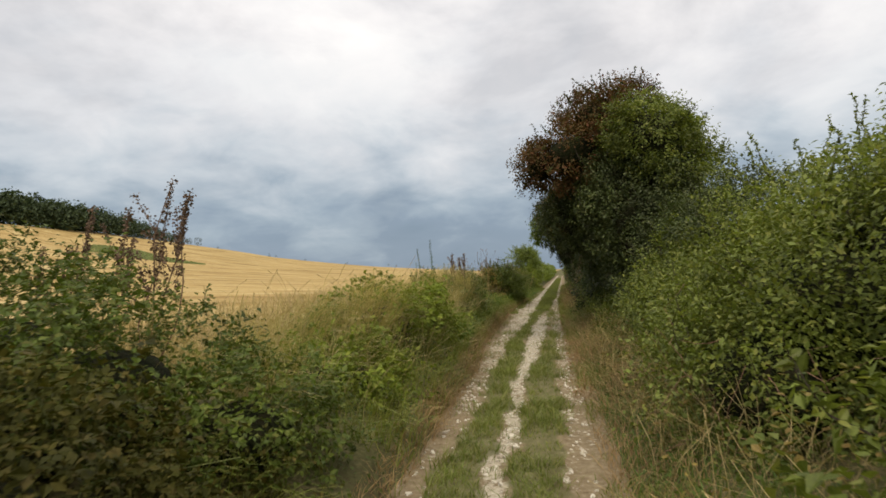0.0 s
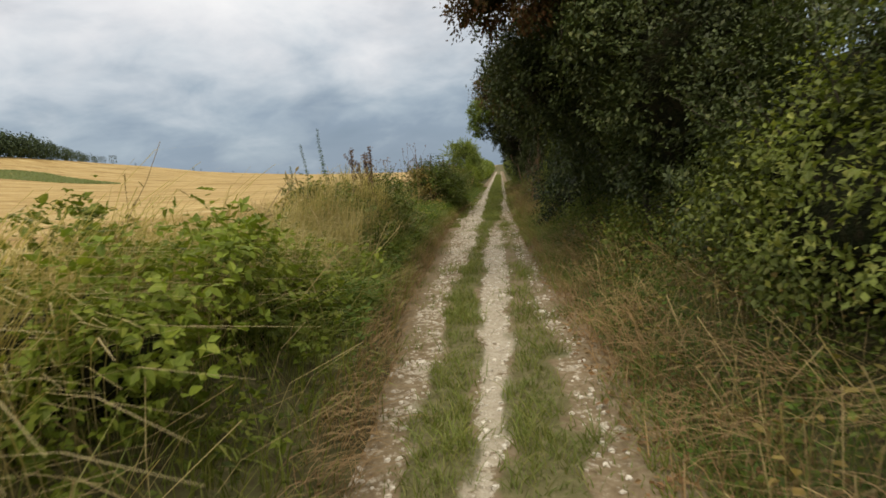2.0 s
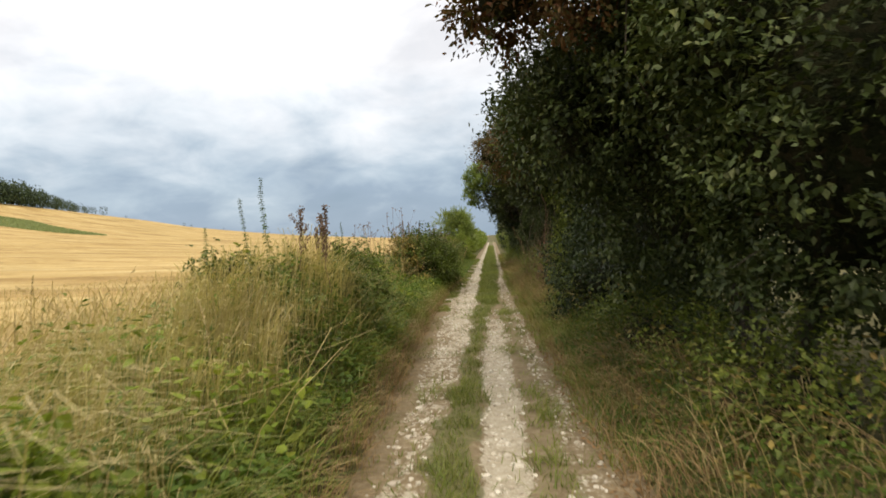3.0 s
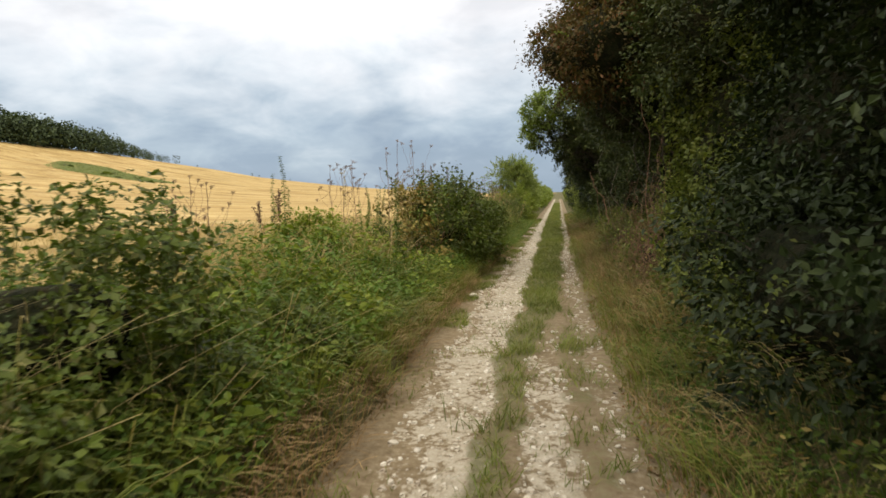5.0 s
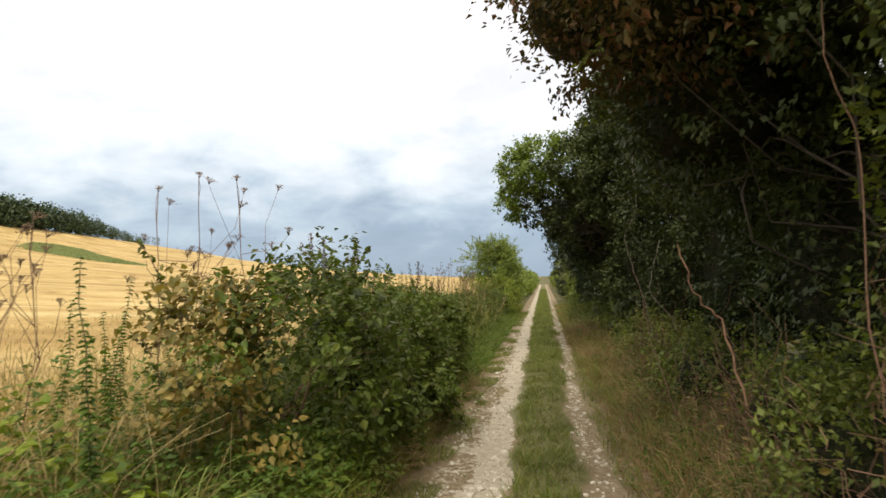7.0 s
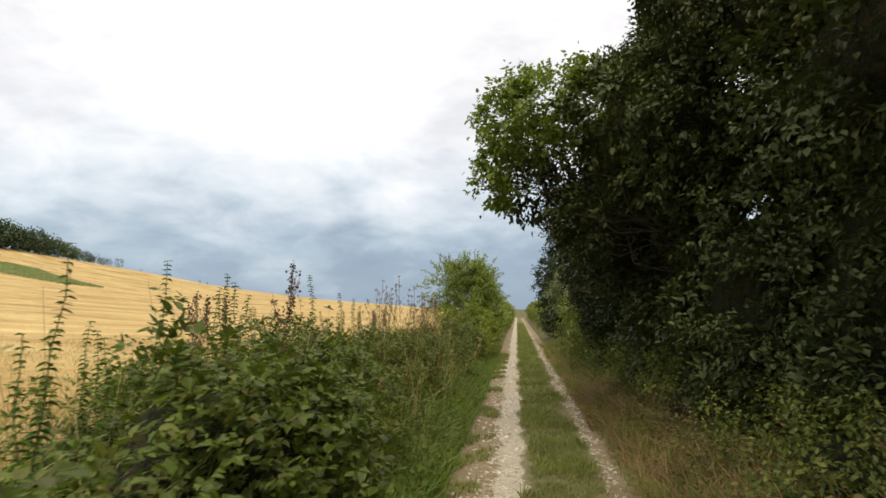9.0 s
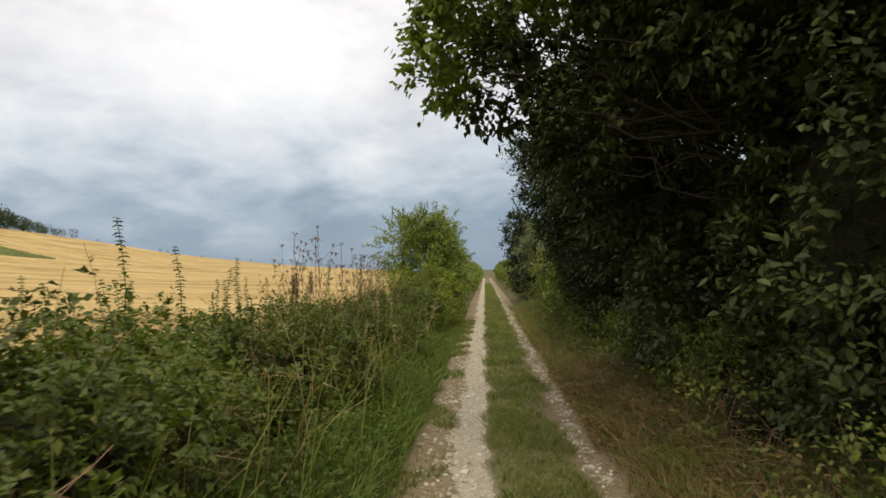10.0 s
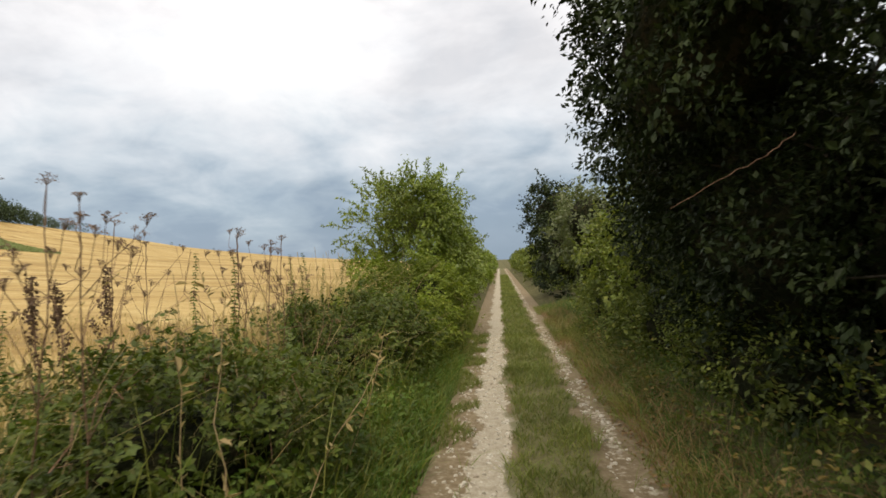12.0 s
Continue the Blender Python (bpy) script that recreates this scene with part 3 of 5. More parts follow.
def foliage(lobes, dens, length, ratio, rng, per=30, spread=0.13, others=(), droop=0.3, plain=False, behind=0.0, trio=False, clump=0.36, thin=0.0):
    """Sprays of leaves over the lobes (x, y, z, rx, ry, rz), with a darker inside of larger leaves."""
    every = list(lobes) + list(others)
    pieces = []
    for i, lobe in enumerate(lobes):
        c, r = np.array(lobe[:3]), np.array(lobe[3:6])
        p = 1.6
        area = 4 * np.pi * (((r[0] * r[1]) ** p + (r[0] * r[2]) ** p + (r[1] * r[2]) ** p) / 3) ** (1 / p)
        n = max(4, int(0.8 * area * dens / per))
        k = max(5, int(area / (2.2 * clump ** 2)))
        d = unit(rng.normal(0, 1, (k, 3)))
        bulge = clump * rng.uniform(0.6, 1.35, k)
        mid = c + d * (r * (1 + 0.14 * bumps(d * r, rng, 7, 1.0, 3.0) + rng.uniform(-0.12, 0.06, k))[:, None] - 0.72 * bulge[:, None])
        pick = rng.choice(k, n, p=bulge ** 2 / (bulge ** 2).sum())
        out = unit(d / r)[pick]
        d = unit(out * 0.5 + np.array([0, 0, 0.55]) + unit(rng.normal(0, 1, (n, 3))))
        at = mid[pick] + d * (bulge[pick] * (1 - 0.3 * rng.random(n) ** 2))[:, None]
        low = rng.random(n) < (0.36 if trio else 0.26)
        flat = unit(rng.normal(0, 1, (n, 3)))
        at = np.where(low[:, None], c + flat * r * rng.uniform(0.5 if trio else 0.66, 0.92, n)[:, None], at)
        d = np.where(low[:, None], unit(flat / r), d)
        out = np.where(low[:, None], d, out)
        keep = at[:, 2] > land(at[:, 0], at[:, 1]) + 0.02
        for j, o in enumerate(every):
            if j != i:
                keep &= (((at - np.array(o[:3])) / np.array(o[3:6])) ** 2).sum(1) > 0.5
        keep &= (out[:, 0] * behind < 0.3) | (rng.random(n) < 0.12)
        keep &= rng.random(n) > thin * np.clip(0.75 - out[:, 2] * 1.3, 0, 1)
        at, d, low = at[keep], d[keep], low[keep]
        n = len(at)
        if n == 0:
            continue
        out = d
        twig = unit(out + rng.normal(0, 0.45, (n, 3)) + np.array([0, 0, 0.2]))
        m = n * per
        rep = np.repeat(np.arange(n), per)
        big = np.repeat(rng.uniform(0.75, 1.3, n), per)
        pos = at[rep] + twig[rep] * (rng.uniform(-1.0, 1.6, m) * spread * big)[:, None] + rng.normal(0, spread * 0.62, (m, 3)) * big[:, None]
        across = unit(np.cross(twig, rng.normal(0, 1, (n, 3))))
        axis = twig[rep] * 0.55 + across[rep] * (rng.choice([-1.0, 1.0], m) * rng.uniform(0.3, 1.0, m))[:, None] + rng.normal(0, 0.28, (m, 3)) - np.array([0, 0, droop])
        top = unit(np.array([0, 0, 1.0]) + out * 0.55 + rng.normal(0, 0.22, (n, 3)))
        face = top[rep] + rng.normal(0, 0.26, (m, 3))
        size = 1.09 * length * rng.uniform(0.55, 1.35, m) * np.where(low, 1.2 if not trio else 1.0, 1.0)[rep]
        if trio:
            axis = unit(axis)
            side = unit(np.cross(face, axis))
            for turn in (-1.0, 0.0, 1.0):
                lie = axis * (1 if turn == 0 else 0.45) + side * turn * 0.9
                pieces.append(leaves(pos + lie * 0.12 * size[:, None], lie, face + rng.normal(0, 0.2, (m, 3)), size * (1.1 if turn == 0 else 0.9), ratio, rng, plain or turn != 0))
        else:
            pieces.append(leaves(pos, axis, face, size, ratio, rng, plain))
    return gather(pieces)


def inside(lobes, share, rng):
    """Added solid lumps within each lobe that stand in for a bush's shaded inside."""
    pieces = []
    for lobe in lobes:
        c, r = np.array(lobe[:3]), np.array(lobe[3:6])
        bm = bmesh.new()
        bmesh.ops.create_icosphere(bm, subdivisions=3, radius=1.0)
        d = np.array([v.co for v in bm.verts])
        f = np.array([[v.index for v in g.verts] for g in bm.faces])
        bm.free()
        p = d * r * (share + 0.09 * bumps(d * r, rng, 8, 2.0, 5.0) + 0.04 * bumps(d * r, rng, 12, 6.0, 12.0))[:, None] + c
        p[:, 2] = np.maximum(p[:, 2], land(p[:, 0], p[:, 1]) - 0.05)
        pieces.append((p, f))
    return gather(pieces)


def shoots(lobes, count, length, leaf, ratio, rng, upward=0.7, low=0.0):
    """Thin twigs that stand out of the lobes with leaves in pairs: (stems, leaves)."""
    stems, blades_ = [], []
    weights = np.array([l[3] * l[4] for l in lobes])
    for _ in range(count):
        l = lobes[rng.choice(len(lobes), p=weights / weights.sum())]
        c, r = np.array(l[:3]), np.array(l[3:6])
        d = unit(rng.normal(0, 1, 3))
        d[2] = abs(d[2]) if rng.random() > low else d[2]
        a = c + d * r * 0.85
        go = unit(unit(d / r) + np.array([0, 0, upward]) + rng.normal(0, 0.3, 3))
        b = a + go * length * rng.uniform(0.4, 1.2)
        if a[2] < 0.15 or b[2] < 0.15:
            continue
        line_ = wander(a, b, rng, 6, 0.06)
        stems.append(tube(line_, 0.006, 0.002, 3))
        k = int(np.linalg.norm(b - a) / (leaf * 0.55)) + 2
        s = np.linspace(0.15, 1, k) * 5
        i = np.minimum(s.astype(int), 4)
        at = line_[i] + (line_[i + 1] - line_[i]) * (s - i)[:, None]
        at = np.repeat(at, 2, 0)
        m = len(at)
        axis = go * 0.4 + rng.normal(0, 0.8, (m, 3))
        blades_.append(leaves(at, axis, np.array([0, 0, 1.0]) + rng.normal(0, 0.4, (m, 3)), leaf * rng.uniform(0.6, 1.15, m), ratio, rng))
    return (gather(stems) if stems else None), (gather(blades_) if blades_ else None)


def moved(piece, base):
    return piece[0] - np.array(base), piece[1]


def shrub(name, label, category, base, groups, leaf, dens, seed, ratio=0.6, twigs=(20, 0.6), trunks=1, trunk_r=0.07, group="", bark=None, spread=0.085, upward=0.7, limbs=4, low=0.3, per=30, plain=False, core=0.56, trio=False, clump=0.42, thin=0.0, solid=0.42, open_back=False):
    """A bush or tree. groups: [(part name, material, part label, lobes)], base: (x, y)."""
    rng = np.random.default_rng(seed)
    bz = float(land(*base))
    o = np.array([base[0], base[1], bz - 0.03])
    root = thing(name, *o, label, category, group)
    every = [l for g in groups for l in g[3]]
    bark = bark or BARK
    tips = []
    for k in range(trunks):
        l = every[k % len(every)]
        foot = o + np.array([*(rng.uniform(-0.25, 0.25, 2) * (k > 0)), 0])
        head = np.array(l[:3]) + np.array([0, 0, l[5] * 0.1])
        p = wander(foot, head, rng, 10, 0.04)
        part("trunk" if trunk_r > 0.03 else "stem", bare_mesh("trunk", *moved(tube(p, trunk_r, trunk_r * 0.45, 8), o), bark, True), root)
        tips.append(p)
    for l in every:
        for _ in range(limbs):
            p0 = tips[rng.integers(len(tips))][rng.integers(4, 8)]
            d = unit(rng.normal(0, 1, 3))
            end = np.array(l[:3]) + d * np.array(l[3:6]) * 0.65
            if end[2] < bz + 0.2:
                end[2] = bz + 0.3
            part("limb", bare_mesh("limb", *moved(tube(wander(p0, end, rng, 12, 0.09), trunk_r * 0.16, 0.003, 5), o), bark, True), root)
    for pname, mat, plabel, lobes in groups:
        rest = [l for l in every if l not in lobes]
        part(pname, bare_mesh(pname, *moved(foliage(lobes, dens, leaf, ratio, rng, per, spread, rest, plain=plain, trio=trio, clump=clump, thin=thin, behind=0.0 if open_back else 1.0 if base[0] > 0 else -1.0), o), mat), root, plabel)
    # An added dark core closes gaps and paints the shade between leaves.
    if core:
        tagged(part("inner_brush", bare_mesh("inner_brush", *moved(inside([l for l in every if min(l[3:6]) >= solid] or every[:1], core, rng), o), CORE_SHADE, True), root), kind="stuff")
    if twigs[0]:
        stems, lv = shoots(every, twigs[0], twigs[1], leaf, ratio, rng, upward, low)
        if stems:
            tagged(part("twig_spray", bare_mesh("twig_spray", *moved(stems, o), bark), root), kind="stuff")
            tagged(part("shoot_foliage", bare_mesh("shoot_foliage", *moved(lv, o), groups[0][1]), root), kind="stuff")
    return root


HEDGE = "hedge beside the track"
# -- the tall hedge on one side of the track
shrub("hedge_shrub", "dense green hawthorn hedge shrub overgrown with climbers", "shrub", (3.1, 1.0),
      [("crown", LEAF_HEDGE, "", [(3.1, -1.2, 1.0, 1.3, 1.7, 1.2), (3.2, 1.6, 1.0, 1.3, 1.7, 1.25), (2.4, 1.6, 0.5, 0.8, 1.6, 0.6)])],
      0.065, 380, 11, trunks=2, twigs=(30, 0.6), group=HEDGE, plain=True)
shrub("hedge_shrub", "green hedge shrub with arching shoots above a grassy bank", "shrub", (3.1, 5.2),
      [("crown", LEAF_HEDGE, "", [(3.4, 4.4, 1.35, 1.1, 1.4, 1.05), (3.5, 6.4, 1.45, 1.1, 1.4, 1.0), (2.75, 5.4, 0.95, 0.85, 1.5, 0.85), (2.2, 4.9, 0.55, 0.65, 1.3, 0.6), (2.3, 6.9, 0.7, 0.65, 1.1, 0.65)])],
      0.037, 1900, 12, trunks=2, twigs=(130, 0.55), group=HEDGE, plain=True, clump=0.45, open_back=True)
# Darker olive lobes paint the shade behind the lighter front.
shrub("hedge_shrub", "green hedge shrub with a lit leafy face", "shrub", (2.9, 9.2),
      [("inner_crown", LEAF_OLIVE, "back leaves with shade put into their olive colour", [(3.3, 8.6, 1.4, 1.1, 1.3, 1.0), (2.9, 10.2, 1.3, 0.95, 1.1, 1.1)]),
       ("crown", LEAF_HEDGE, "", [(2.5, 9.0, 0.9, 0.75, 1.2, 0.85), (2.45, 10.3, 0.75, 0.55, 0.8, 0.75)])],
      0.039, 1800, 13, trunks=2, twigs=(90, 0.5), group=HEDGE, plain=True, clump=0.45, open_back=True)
# The lit side of this crown is painted with the lighter hedge green.
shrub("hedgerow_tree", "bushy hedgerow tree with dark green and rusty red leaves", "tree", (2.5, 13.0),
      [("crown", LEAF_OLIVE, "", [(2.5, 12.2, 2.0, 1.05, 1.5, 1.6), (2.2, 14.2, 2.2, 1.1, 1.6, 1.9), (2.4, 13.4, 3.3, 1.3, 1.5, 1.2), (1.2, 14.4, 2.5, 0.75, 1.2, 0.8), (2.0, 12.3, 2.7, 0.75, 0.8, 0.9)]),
       ("leafy_top", LEAF_HEDGE, "upper leaves with light put into their green", [(2.6, 12.2, 3.6, 0.85, 1.0, 0.95), (3.0, 12.3, 2.7, 0.8, 1.2, 1.2)]),
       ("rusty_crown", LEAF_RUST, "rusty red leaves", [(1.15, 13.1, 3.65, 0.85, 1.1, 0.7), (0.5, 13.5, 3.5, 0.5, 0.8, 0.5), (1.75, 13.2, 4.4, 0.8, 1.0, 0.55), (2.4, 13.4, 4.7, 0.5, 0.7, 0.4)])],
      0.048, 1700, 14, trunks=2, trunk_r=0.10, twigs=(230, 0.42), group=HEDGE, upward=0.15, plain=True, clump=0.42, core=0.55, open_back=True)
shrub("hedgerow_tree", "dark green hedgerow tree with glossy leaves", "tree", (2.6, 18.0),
      [("crown", LEAF_DARK_SHADED, "", [(2.8, 17.0, 1.7, 1.1, 1.7, 1.7), (2.75, 19.4, 1.7, 1.1, 1.7, 1.7), (2.6, 17.4, 3.9, 1.4, 1.8, 1.5), (2.6, 19.8, 3.9, 1.3, 1.7, 1.5), (2.0, 18.2, 0.7, 0.8, 2.0, 0.7), (3.6, 19.0, 3.0, 1.0, 2.8, 2.4), (3.5, 16.4, 3.2, 0.9, 1.6, 2.0)])],
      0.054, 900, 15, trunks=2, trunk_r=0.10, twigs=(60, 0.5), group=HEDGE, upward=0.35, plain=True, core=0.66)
# The first lobe takes a brighter leaf colour in place of light.
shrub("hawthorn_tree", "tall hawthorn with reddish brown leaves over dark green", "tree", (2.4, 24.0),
      [("lower_crown", LEAF_HEDGE, "lower leaves with light put into their green", [(2.7, 22.4, 1.7, 1.0, 1.6, 1.7)]),
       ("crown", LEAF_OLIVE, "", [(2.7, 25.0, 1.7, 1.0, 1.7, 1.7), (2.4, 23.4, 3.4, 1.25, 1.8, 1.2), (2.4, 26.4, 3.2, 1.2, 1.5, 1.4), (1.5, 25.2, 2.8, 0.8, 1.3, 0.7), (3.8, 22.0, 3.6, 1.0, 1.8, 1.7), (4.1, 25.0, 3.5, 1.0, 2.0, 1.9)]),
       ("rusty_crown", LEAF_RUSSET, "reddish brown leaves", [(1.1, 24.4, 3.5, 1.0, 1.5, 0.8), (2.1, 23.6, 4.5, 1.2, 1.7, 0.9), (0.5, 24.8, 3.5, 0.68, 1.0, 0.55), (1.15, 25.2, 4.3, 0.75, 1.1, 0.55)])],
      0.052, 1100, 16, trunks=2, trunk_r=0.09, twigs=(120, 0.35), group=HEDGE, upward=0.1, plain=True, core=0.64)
shrub("hedgerow_tree", "dark hedgerow tree hung with bare vine stems", "tree", (2.5, 29.0),
      [("crown", LEAF_OLIVE, "", [(2.8, 28.2, 1.5, 1.0, 1.6, 1.6), (2.6, 30.4, 1.6, 1.0, 1.6, 1.6), (2.5, 29.4, 3.2, 1.2, 1.7, 1.2), (2.6, 28.4, 4.4, 1.3, 1.7, 1.1), (2.4, 30.8, 4.3, 1.2, 1.6, 1.1), (3.3, 30.2, 4.9, 1.2, 2.0, 1.2), (3.2, 27.6, 5.0, 1.2, 1.7, 1.3), (3.4, 28.8, 3.6, 1.0, 2.4, 1.4), (3.7, 29.4, 5.0, 0.9, 2.8, 1.9), (3.0, 31.6, 3.4, 1.0, 1.2, 1.3), (3.7, 32.2, 3.0, 0.9, 1.7, 2.4)])],
      0.057, 850, 17, trunks=3, trunk_r=0.07, twigs=(60, 0.5), group=HEDGE, upward=0.35, plain=True, core=0.66)
# Shade below the bright leaves is put into the darker olive ones.
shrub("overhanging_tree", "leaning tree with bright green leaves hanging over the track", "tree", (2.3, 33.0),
      # The last two olive lobes are an added roof shading the leaves below.
      [("dark_crown", LEAF_OLIVE, "inner leaves with shade put into their dark colour", [(1.8, 33.0, 3.3, 1.1, 1.7, 1.1), (2.2, 32.2, 1.5, 0.95, 1.6, 1.5), (2.1, 34.6, 1.6, 0.95, 1.5, 1.5), (3.4, 33.6, 3.4, 1.0, 1.7, 1.6), (1.2, 34.6, 2.4, 0.65, 1.1, 0.8), (1.0, 32.8, 3.7, 0.7, 1.0, 0.6), (-0.05, 33.8, 3.0, 0.42, 0.5, 0.42), (0.6, 33.6, 2.5, 0.4, 0.6, 0.5), (0.4, 34.0, 3.4, 0.5, 0.6, 0.45), (3.7, 34.0, 4.4, 0.9, 1.7, 1.3), (2.2, 32.6, 4.9, 1.1, 1.9, 0.8), (2.0, 35.0, 4.7, 1.0, 1.3, 0.8)]),
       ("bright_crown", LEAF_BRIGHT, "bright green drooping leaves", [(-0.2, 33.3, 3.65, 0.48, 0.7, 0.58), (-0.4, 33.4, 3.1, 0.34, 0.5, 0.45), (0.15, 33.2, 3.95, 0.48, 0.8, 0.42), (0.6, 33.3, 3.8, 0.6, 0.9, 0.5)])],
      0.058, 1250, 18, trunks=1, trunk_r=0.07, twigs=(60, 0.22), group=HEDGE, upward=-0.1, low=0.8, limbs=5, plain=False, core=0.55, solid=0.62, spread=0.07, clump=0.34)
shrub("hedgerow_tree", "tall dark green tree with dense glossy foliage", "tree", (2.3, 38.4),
      [("crown", LEAF_DARK_SHADED, "", [(2.2, 37.0, 1.5, 0.9, 1.5, 1.5), (1.95, 39.2, 1.6, 0.9, 1.6, 1.6), (1.4, 38.8, 3.0, 1.05, 1.6, 0.95), (1.95, 38.8, 3.9, 1.05, 1.6, 0.9), (2.4, 38.8, 4.8, 1.15, 1.7, 1.0), (2.2, 36.2, 3.9, 1.1, 1.2, 1.5), (1.7, 40.8, 2.6, 0.9, 1.3, 1.3), (2.6, 37.6, 5.4, 1.2, 1.6, 1.0), (2.9, 35.6, 1.4, 0.9, 1.5, 1.4), (3.0, 38.6, 1.6, 0.9, 2.0, 1.6)])],
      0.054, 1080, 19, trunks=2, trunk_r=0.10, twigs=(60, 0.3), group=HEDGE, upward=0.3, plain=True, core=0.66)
shrub("hedge_shrub", "rounded green hedge shrub", "shrub", (2.2, 43.4),
      [("crown", LEAF_HEDGE, "", [(2.1, 42.6, 1.1, 1.0, 1.4, 1.2), (2.1, 44.8, 1.2, 1.0, 1.5, 1.3)])], 0.07, 480, 20, trunks=2, twigs=(40, 0.5), group=HEDGE, plain=True)
shrub("hedge_shrub", "hedge shrub covered in pale flowering climber", "shrub", (2.0, 48.0),
      [("crown", LEAF_PALE, "pale greyish green climber leaves", [(1.75, 47.6, 2.0, 0.95, 1.4, 0.9), (2.0, 49.0, 2.3, 0.9, 1.3, 0.85)]),
       ("lower_crown", LEAF_HEDGE, "", [(2.0, 48.0, 1.1, 0.95, 1.8, 1.1)])], 0.075, 420, 21, trunks=2, twigs=(30, 0.4), group=HEDGE, plain=True)
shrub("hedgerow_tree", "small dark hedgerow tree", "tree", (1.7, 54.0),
      [("crown", LEAF_DARK_SHADED, "", [(1.5, 54.0, 2.8, 1.0, 1.6, 1.1), (1.7, 52.4, 1.5, 0.9, 1.4, 1.3), (1.7, 55.6, 1.5, 0.9, 1.6, 1.3)])], 0.085, 340, 22, trunks=1, twigs=(40, 0.5), group=HEDGE, plain=True)
for i, (y, h) in enumerate(((60, 2.3), (66, 2.1), (73, 2.2), (81, 2.0), (90, 2.2), (100, 2.1), (112, 2.2))):
    shrub("hedge_shrub", "low green hedge shrub along the track", "shrub", (1.9, y),
          [("crown", LEAF_HEDGE, "", [(1.95, y - 1.7, h * 0.5, 0.95, 2.0 + i * 0.4, h * 0.5), (2.0, y + 2.2, h * 0.48, 0.95, 2.2 + i * 0.4, h * 0.5)])],
          0.12, 90, 30 + i, trunks=1, twigs=(14, 0.4), group=HEDGE, limbs=2, plain=True)
    shrub("hedge_shrub", "low green hedge shrub beside the field", "shrub", (-1.5, y),
          [("crown", LEAF_ELDER, "", [(-1.45, y - 1.7, h * 0.42, 0.8, 2.0 + i * 0.4, h * 0.44), (-1.5, y + 2.2, h * 0.42, 0.85, 2.2 + i * 0.4, h * 0.44)])],
          0.12, 90, 40 + i, trunks=1, twigs=(14, 0.4), group="low hedge beside the field", limbs=2, plain=True)

for i, (x, y, w, h) in enumerate(((1.95, 12.6, 0.55, 0.65), (1.9, 15.6, 0.5, 0.6), (1.85, 18.6, 0.5, 0.75), (1.9, 21.2, 0.6, 1.1), (1.8, 24.0, 0.55, 0.9), (1.75, 27.0, 0.5, 0.85), (1.8, 30.4, 0.5, 0.8), (1.7, 33.4, 0.5, 0.85), (1.7, 36.2, 0.5, 0.9), (1.7, 39.2, 0.55, 0.95), (1.7, 42.0, 0.55, 1.0), (1.65, 45.5, 0.55, 1.0))):
    shrub("undergrowth_shrub", "low mixed green undergrowth at the foot of the hedge", "shrub", (x, y),
          [("foliage", LEAF_HEDGE, "", [(x, y - 0.5, h * 0.5, w, 0.9, h * 0.55), (x + 0.1, y + 0.7, h * 0.45, w, 0.9, h * 0.5)])],
          0.04, 900, 90 + i, trunks=2, trunk_r=0.012, twigs=(24, 0.35), group="undergrowth below the hedge", limbs=3, plain=True)

# -- the bank on the field's side
shrub("elder_bush", "tall light green bush with feathery shoots beside the track", "bush", (-1.7, 46.6),
      [("crown", LEAF_ELDER, "", [(-1.6, 45.6, 2.25, 0.64, 0.9, 0.78), (-2.4, 46.0, 2.15, 0.75, 1.0, 0.75), (-1.6, 46.2, 1.4, 0.9, 1.3, 1.0), (-2.3, 46.4, 1.3, 0.8, 1.1, 0.9), (-1.65, 47.4, 1.7, 0.7, 1.2, 1.1), (-1.95, 45.5, 2.5, 0.6, 0.6, 0.5)])],
      0.075, 1250, 23, ratio=0.42, trunks=3, trunk_r=0.05, twigs=(320, 0.5), upward=0.15, low=0.5, plain=True, core=0.0, clump=0.34)
shrub("elder_bush", "green bush in the bank beyond the track's bend", "bush", (-1.9, 52.0),
      [("crown", LEAF_ELDER, "", [(-1.7, 51.5, 1.2, 0.9, 1.8, 1.1), (-1.8, 54.6, 1.1, 0.9, 1.8, 1.0)])], 0.09, 220, 24, trunks=2, trunk_r=0.04, twigs=(40, 0.4))

